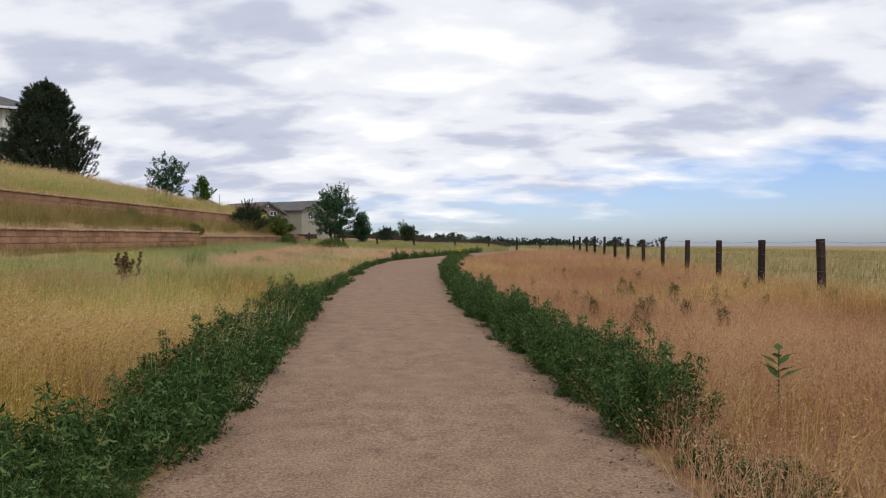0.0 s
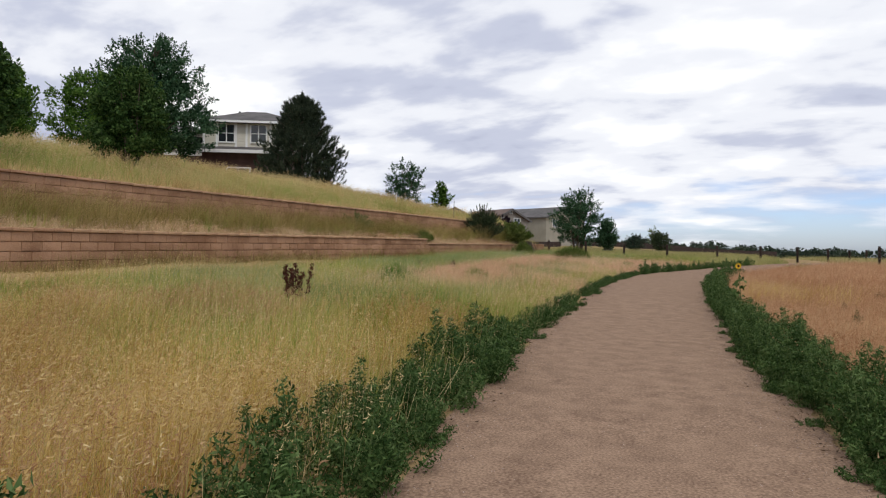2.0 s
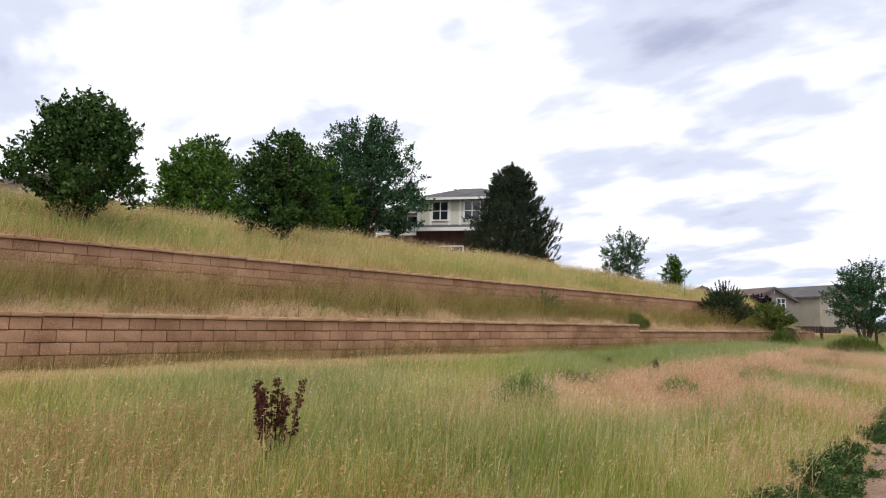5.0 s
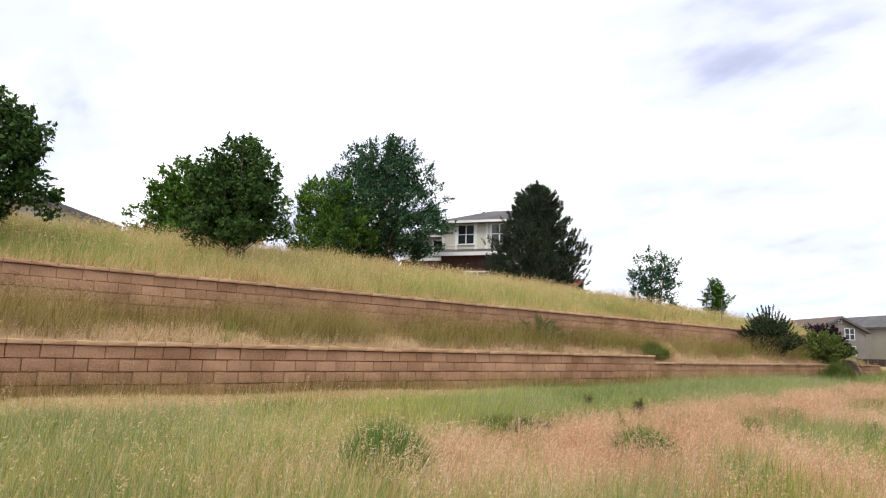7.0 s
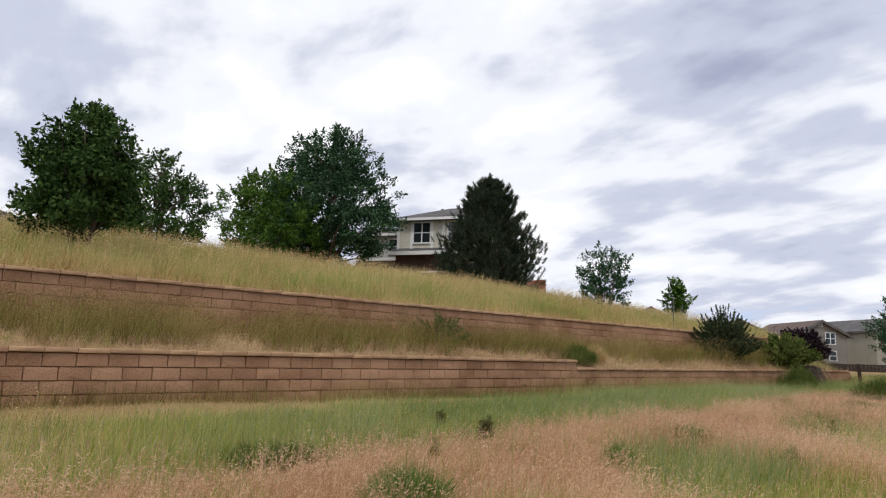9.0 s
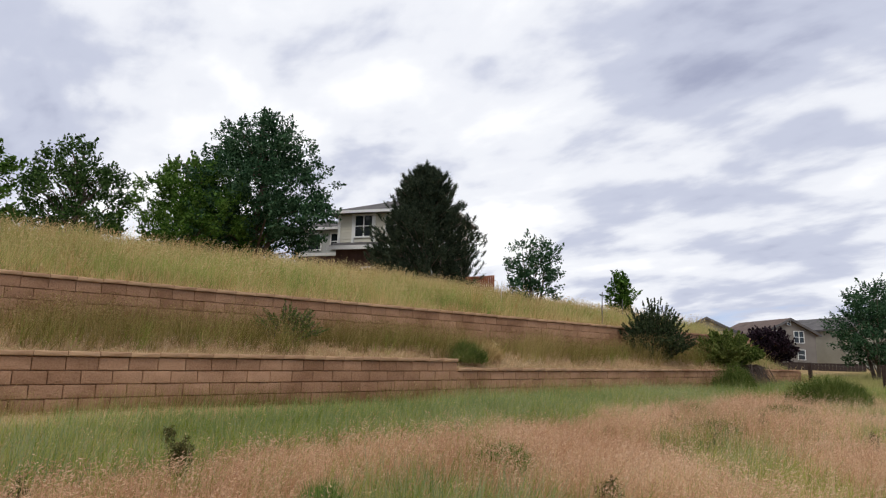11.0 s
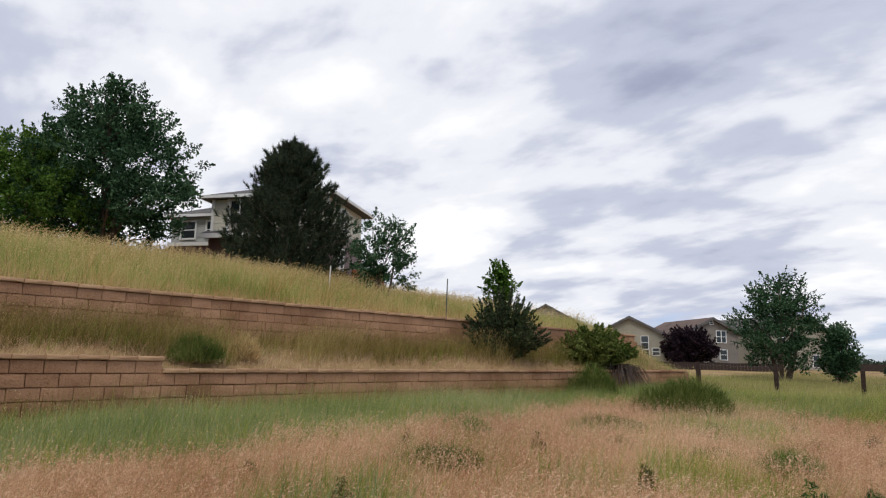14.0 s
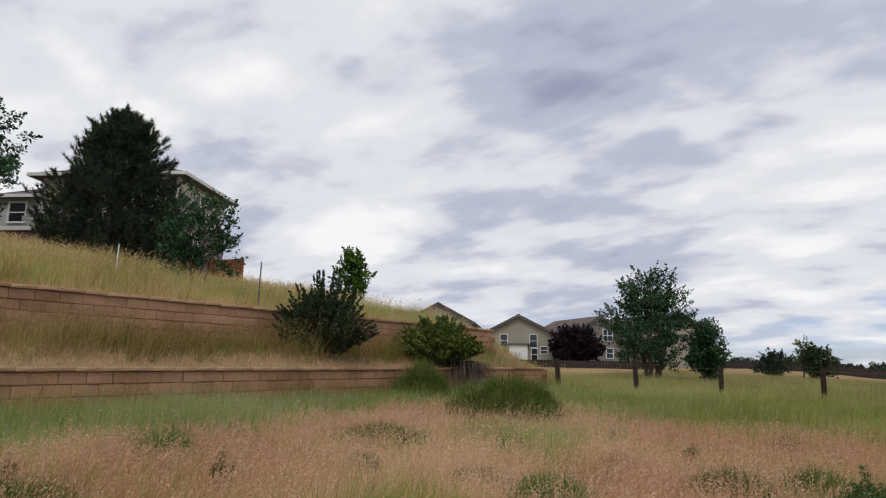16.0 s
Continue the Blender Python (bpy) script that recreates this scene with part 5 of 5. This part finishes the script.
def dock(x, y, h, seed):
    """Curly dock gone to seed: a few stalks of rust-brown seed clusters."""
    r = np.random.default_rng(seed)
    root = thing("curly_dock", pose(x, y, float(land_z(x, y)) - 0.02), "tall rust-brown dock weed gone to seed", "weed")
    verts, faces, cs = [], [], []
    for s in range(9):
        a = r.uniform(0, 6.28)
        o = r.uniform(0.05, 0.3)
        hh = h * r.uniform(0.72, 1.02)
        p0, p2 = np.array([o * 0.5 * math.cos(a), o * 0.5 * math.sin(a), 0]), np.array([o * math.cos(a), o * math.sin(a), hh])
        tube(verts, faces, [tuple(p0), tuple((p0 + p2) / 2), tuple(p2)], [0.007, 0.006, 0.003], 5)
        for k in range(10):
            u = 0.38 + 0.62 * k / 9
            cs.append(p0 * (1 - u) + p2 * u + r.normal(size=3) * 0.012)
    put("stalk", verts, faces, L_DOCK, root)
    mesh_np("seed_head", leaf_cloud(r, np.array(cs), np.full(len(cs), 0.042), 26, 0.017), 4, L_DOCK, root)


dock(-6.35, 13.75, 0.74, 5)


def tuft(x, y, h, r0, material, seed, label, n=420):
    r = np.random.default_rng(seed)
    a, q = r.uniform(0, 6.28, n), r0 * np.sqrt(r.uniform(0, 1, n))
    base = np.stack([q * 0.72 * np.cos(a), q * 0.72 * np.sin(a), np.full(n, -0.02)], 1)
    hh = h * r.uniform(0.5, 1.05, n) * (1 - 0.55 * (q / r0) ** 2)
    tip = base + np.stack([np.cos(a) * q * 0.4, np.sin(a) * q * 0.4, hh], 1) + r.normal(size=(n, 3)) * np.array([0.07, 0.07, 0.03]) * (0.5 + r0)
    s = np.cross(tip - base, r.normal(size=(n, 3)))
    s = s / np.linalg.norm(s, axis=1, keepdims=True) * 0.0055
    ob = mesh_np("grass_tuft", np.stack([base - s, base + s, tip], 1), 3, material)
    ob.matrix_world = pose(x, y, float(land_z(x, y)))
    tagged(ob, label, "tuft", "tufts in the field")


TUFTS = [(-6.45, 17.9, .62, .42), (-5.6, 24.3, .36, .2), (-6.3, 27.2, .26, .3), (-7.65, 21.2, .22, .5), (-5.65, 21.2, .42, .36), (-6.0, 27.0, .36, .26), (-6.1, 32.5, .3, .5), (-4.9, 38.1, .34, .25),
         (-4.35, 36.2, .22, .3), (-7.4, 34.8, .36, .3), (-5.5, 35.8, .26, .18), (-6.5, 37.4, .32, .6), (-3.2, 35.4, .4, .36), (-2.1, 37.2, .34, .42), (-3.5, 38.1, .26, .2), (-2.0, 41.1, .3, .26), (-1.4, 37.7, .36, .3)]
for i, (tx, ty, th, tr) in enumerate(TUFTS):
    lush = i in (0, 1, 4, 5, 7, 9, 12)
    tuft(tx, ty, th, tr, M_LUSH if lush else M_BRUSH, 60 + i, "bright green grass tuft among dry cheatgrass" if lush else "olive green tuft among dry cheatgrass", 900 + int(2600 * tr * tr / 0.2))


def brush(name, x, y, h, r0, material, seed, label, n):
    """A domed bush of many short upright shoots on a few woody stems."""
    r = np.random.default_rng(seed)
    root = thing(name, pose(x, y, float(land_z(x, y)) - 0.02), label, "shrub")
    n = n * 3
    a, q = r.uniform(0, 6.28, n), np.sqrt(r.uniform(0, 1, n))
    lump = 1 + 0.16 * np.sin(a * 3 + seed) + 0.1 * np.sin(a * 7 + 2 * seed)
    top = h * np.sqrt(np.clip(1 - q ** 2 * 0.92, 0, 1)) * (0.9 + 0.2 * np.sin(a * 5 + q * 6 + seed))
    zz = top * r.uniform(0.15, 1.0, n) ** 0.55
    p = np.stack([q * lump * r0 * np.cos(a), q * lump * r0 * np.sin(a), zz], 1)
    d = np.stack([q * np.cos(a) * 0.6, q * np.sin(a) * 0.6, np.full(n, 0.9)], 1) + r.normal(size=(n, 3)) * 0.38
    d /= np.linalg.norm(d, axis=1, keepdims=True)
    sd = np.cross(d, r.normal(size=(n, 3)))
    sd /= np.linalg.norm(sd, axis=1, keepdims=True)
    l = r.uniform(0.06, 0.17, n)[:, None]
    co = np.stack([p - d * l - sd * 0.005, p - d * l + sd * 0.005, p + d * l], 1)
    tagged(mesh_np("shoot", co[co[:, :, 2].min(axis=1) > 0], 3, material, root), "green upright shoots", kind="stuff")
    verts, faces = [], []
    for k in range(9):
        w = k * 2.4
        tube(verts, faces, [(0.05 * math.cos(w), 0.05 * math.sin(w), 0), (r0 * 0.3 * math.cos(w), r0 * 0.3 * math.sin(w), h * 0.35), (r0 * 0.6 * math.cos(w), r0 * 0.6 * math.sin(w), h * 0.6)], [0.02, 0.014, 0.005], 5)
    tagged(put("woody_stem", verts, faces, M_TWIG, root, "grey woody stems"), kind="stuff")


def arching_shrub(name, x, y, h, r0, material, seed, label, shoots=90, leaf=0.045, per=60, thick=0.07):
    """Long shoots that rise from one foot and arch outwards, leafy to their tips."""
    r = np.random.default_rng(seed)
    root = thing(name, pose(x, y, float(land_z(x, y)) - 0.05), label, "shrub")
    verts, faces, cs, ax, ln = [], [], [], [], []
    for k in range(shoots):
        a, q = r.uniform(0, 6.28), math.sqrt(r.uniform(0.0, 1))
        hh = h * (1 - 0.68 * q * q) * r.uniform(0.72, 1.05)
        p0 = np.array([0.2 * r0 * q * math.cos(a), 0.2 * r0 * q * math.sin(a), 0.0])
        p1 = np.array([0.6 * r0 * q * math.cos(a), 0.6 * r0 * q * math.sin(a), hh * 0.62])
        p2 = np.array([r0 * q * math.cos(a), r0 * q * math.sin(a), hh])
        tube(verts, faces, [tuple(p0), tuple(p1), tuple(p2)], [0.014, 0.009, 0.003], 4)
        for lo, hi, step in ((p0, p1, 0.5), (p1, p2, 1.0)):
            d = hi - lo
            cs.append(lo + d * (0.65 if step < 1 else 0.4))
            ax.append(d / np.linalg.norm(d))
            ln.append(np.linalg.norm(d) * 1.1)
    put("woody_stem", verts, faces, M_TWIG, root, "thin woody stems")
    n = len(cs)
    co = sprigs(r, np.array(cs), np.array(ax), np.array(ln), np.full(n, thick), per, leaf)
    mesh_np("foliage", co[co[:, :, 2].min(axis=1) > 0.06], 4, material, root)
    return root


arching_shrub("terrace_shrub", -12.0, 42.3, 2.0, 1.3, L_DARK, 13, "dark spiky shrub on the terrace before the upper wall", 150, 0.04, 80, 0.1)
arching_shrub("terrace_brush", -13.3, 29.0, 0.85, 0.85, L_SAGE, 18, "green weedy brush against the upper wall", 60, 0.024, 44, 0.07)
arching_shrub("draping_shrub", -11.3, 46.2, 1.35, 1.4, M_BRUSH, 14, "wide green rabbitbrush draping over the lower wall", 260, 0.05, 60, 0.1)
brush("field_shrub", -6.7, 41.6, 0.85, 1.0, M_BRUSH, 91, "low round green rabbitbrush in the field", 3800)
brush("field_shrub", -9.85, 43.4, 0.95, 0.62, M_BRUSH, 92, "green brush growing against the lower wall", 2200)
brush("terrace_brush", -11.95, 32.9, 0.5, 0.46, M_BRUSH, 93, "small olive brush on the terrace edge", 1300)
brush("terrace_brush", -12.1, 34.0, 0.5, 0.3, M_STRAW, 94, "dry straw-coloured brush on the terrace edge", 500)

# ---- far plain ----


def far_woods():
    """A low dark belt of trees along the edge of the plain."""
    r = np.random.default_rng(77)
    n = 520
    x = r.uniform(-120, 70, n)
    y = 235 + r.uniform(-22, 22, n)
    keep = r.uniform(0, 1, n) < np.where(x > 25, 0.45, 1.0)
    x, y = x[keep], y[keep]
    h = r.uniform(1.6, 4.2, len(x)) * (0.7 + 0.6 * wave(x, y, 0.12))
    z = land_z(x, y)
    cs = np.concatenate([np.stack([x + r.normal(size=len(x)) * 1.3, y, z + h * f], 1) for f in (0.25, 0.5, 0.75)])
    co = leaf_cloud(r, cs, np.concatenate([h * 0.62, h * 0.55, h * 0.36]), 40, 0.42)
    ob = mesh_np("far_woods", co, 4, L_FAR)
    tagged(ob, "distant dark belt of trees along the plain", "trees", kind="stuff")


far_woods()
board_fence(-22.0, 150.0, 14.0, 152.0, 1.4, M_DARKFENCE, "distant dark board fence across the plain", 1.2)


# ---- small things ----


def sunflower(x, y, h):
    """A wild sunflower: stalk, leaves, one yellow bloom turned to the path."""
    r = np.random.default_rng(4)
    root = thing("sunflower", pose(x, y, float(land_z(x, y)) - 0.02), "wild yellow sunflower standing at the path edge", "flower")
    verts, faces = [], []
    tube(verts, faces, [(0, 0, 0), (0.03, 0.02, h * 0.5), (0.0, -0.03, h)], [0.009, 0.007, 0.005], 6)
    put("stalk", verts, faces, L_WEED, root)
    cs = np.array([(0.03 * math.cos(k * 2.4), 0.03 * math.sin(k * 2.4), h * (0.15 + 0.7 * k / 12)) for k in range(12)])
    mesh_np("foliage", leaf_cloud(r, cs, np.full(12, 0.1), 4, 0.05), 4, L_WEED, root)
    bm = bmesh.new()
    bmesh.ops.create_uvsphere(bm, u_segments=10, v_segments=6, radius=0.02, matrix=Matrix.Translation((-0.01, -0.05, h)) @ Matrix.Diagonal((1, 0.5, 1, 1)))
    part("disc", bm, M_DISC, root, "dark brown flower centre")
    v, f = [], []
    for k in range(15):
        a = 2 * math.pi * k / 15
        u, w = Vector((math.cos(a), 0, math.sin(a))), Vector((-math.sin(a), 0, math.cos(a)))
        c = Vector((-0.01, -0.045, h))
        b = len(v)
        v += [tuple(c + u * 0.017), tuple(c + u * 0.036 + w * 0.010 + Vector((0, -0.008, 0))), tuple(c + u * 0.054), tuple(c + u * 0.036 - w * 0.010 + Vector((0, -0.008, 0)))]
        f.append((b, b + 1, b + 2, b + 3))
    put("petal_ring", v, f, M_PETAL, root, "yellow ray petals")


sunflower(0.42, 17.0, 1.0)


def milkweed(x, y, h):
    """An upright plant with broad pointed leaves in opposite pairs."""
    root = thing("milkweed", pose(x, y, float(land_z(x, y)) - 0.02), "upright broad-leaved green plant in reddish cheatgrass", "weed")
    verts, faces = [], []
    tube(verts, faces, [(0, 0, 0), (0, 0, h)], [0.008, 0.004], 6)
    put("stalk", verts, faces, L_WEED, root)
    for k in range(9):
        a = k * 1.57 + 0.3 * (k // 2)
        z = h * (0.62 + 0.38 * (k // 2) / 4)
        u, w = Vector((math.cos(a), math.sin(a), 0.55)), Vector((-math.sin(a), math.cos(a), 0))
        c = Vector((0, 0, z))
        L = 0.19 - 0.018 * (k // 2)
        v = [c, c + u * L * 0.4 + w * 0.034, c + u * L * 0.4 - Vector((0, 0, 0.008)), c + u * L * 0.4 - w * 0.034, c + u * L - Vector((0, 0, 0.02))]
        put("leaf", [tuple(p) for p in v], [(0, 2, 1), (0, 3, 2), (1, 2, 4), (2, 3, 4)], L_WEED, root)


milkweed(2.4, 4.9, 0.52)
tall = weed(51, 0.85, 0.2)
tall.matrix_world = pose(1.27, 4.35, float(land_z(1.27, 4.35)))
tall["label"] = "tall upright leafy green weed at the path edge"


def gravel():
    """Loose chips on the path, thicker along its edges."""
    r = np.random.default_rng(12)
    n = 26000
    y = r.uniform(1.5, 24, n) ** 1.0
    side = np.where(r.uniform(0, 1, n) < 0.5, -1, 1)
    s = np.where(r.uniform(0, 1, n) < 0.55, side * (PATH_HALF - np.abs(r.normal(size=n)) * 0.22), r.uniform(-1.2, 1.2, n))
    x = path_x(y) + s
    z = land_z(x, y) + 0.02 + 0.022 * (1 - (s / PATH_HALF) ** 2)
    c = np.stack([x, y, z], 1)
    sz = r.uniform(0.003, 0.009, n)[:, None]
    d = [r.normal(size=(n, 3)) for _ in range(4)]
    p = [c + sz * q / np.linalg.norm(q, axis=1, keepdims=True) * np.array([1, 1, 0.6]) for q in d]
    co = np.concatenate([np.stack([p[i], p[j], p[k]], 1) for i, j, k in ((0, 1, 2), (0, 2, 3), (0, 3, 1), (1, 3, 2))])
    ob = mesh_np("gravel", co, 3, M_GRAVEL)
    tagged(ob, "loose pinkish gravel chips on the path", "gravel", kind="stuff")


gravel()


def stake(x, y, h, material, label, rad=0.018):
    verts, faces = [], []
    tube(verts, faces, [(0, 0, -0.2), (0.01, 0, h * 0.5), (0.02, 0.01, h)], [rad, rad, rad * 0.9], 8)
    faces.append(tuple(range(16, 24)))
    ob = put("stake", verts, faces, material)
    ob.matrix_world = pose(x, y, float(land_z(x, y)))
    tagged(ob, label, "stake")


stake(-13.6, 41.7, 1.15, M_STEEL, "thin dark metal stake on the slope")
stake(-15.9, 47.2, 1.0, M_STEEL, "thin dark metal rod standing in hill grass")
stake(-16.3, 39.6, 0.85, M_PVC, "thin white marker stake in hill grass")


def hanging_twigs(x, y, z):
    """Dead brown twigs of the draping shrub that hang over the wall."""
    r = random.Random(6)
    verts, faces = [], []
    for k in range(130):
        a = r.uniform(-1.1, 1.1)
        o = r.uniform(0.5, 1.1)
        p0 = Vector((r.uniform(-0.2, 0.2), r.uniform(-0.35, 0.35), r.uniform(-0.1, 0.15)))
        p1 = p0 + Vector((0.55 * o, a * 0.5, 0.05))
        p2 = p0 + Vector((0.85 * o, a * 0.9, -r.uniform(0.35, 0.85)))
        tube(verts, faces, [tuple(p0), tuple(p1), tuple(p2)], [0.012, 0.009, 0.004], 4)
    ob = put("dead_twig_tangle", verts, faces, M_TWIG)
    ob.matrix_world = pose(x, y, z)
    tagged(ob, "dead grey-brown twigs hanging over the lower wall", "twigs")


hanging_twigs(-10.85, 46.7, 1.8)
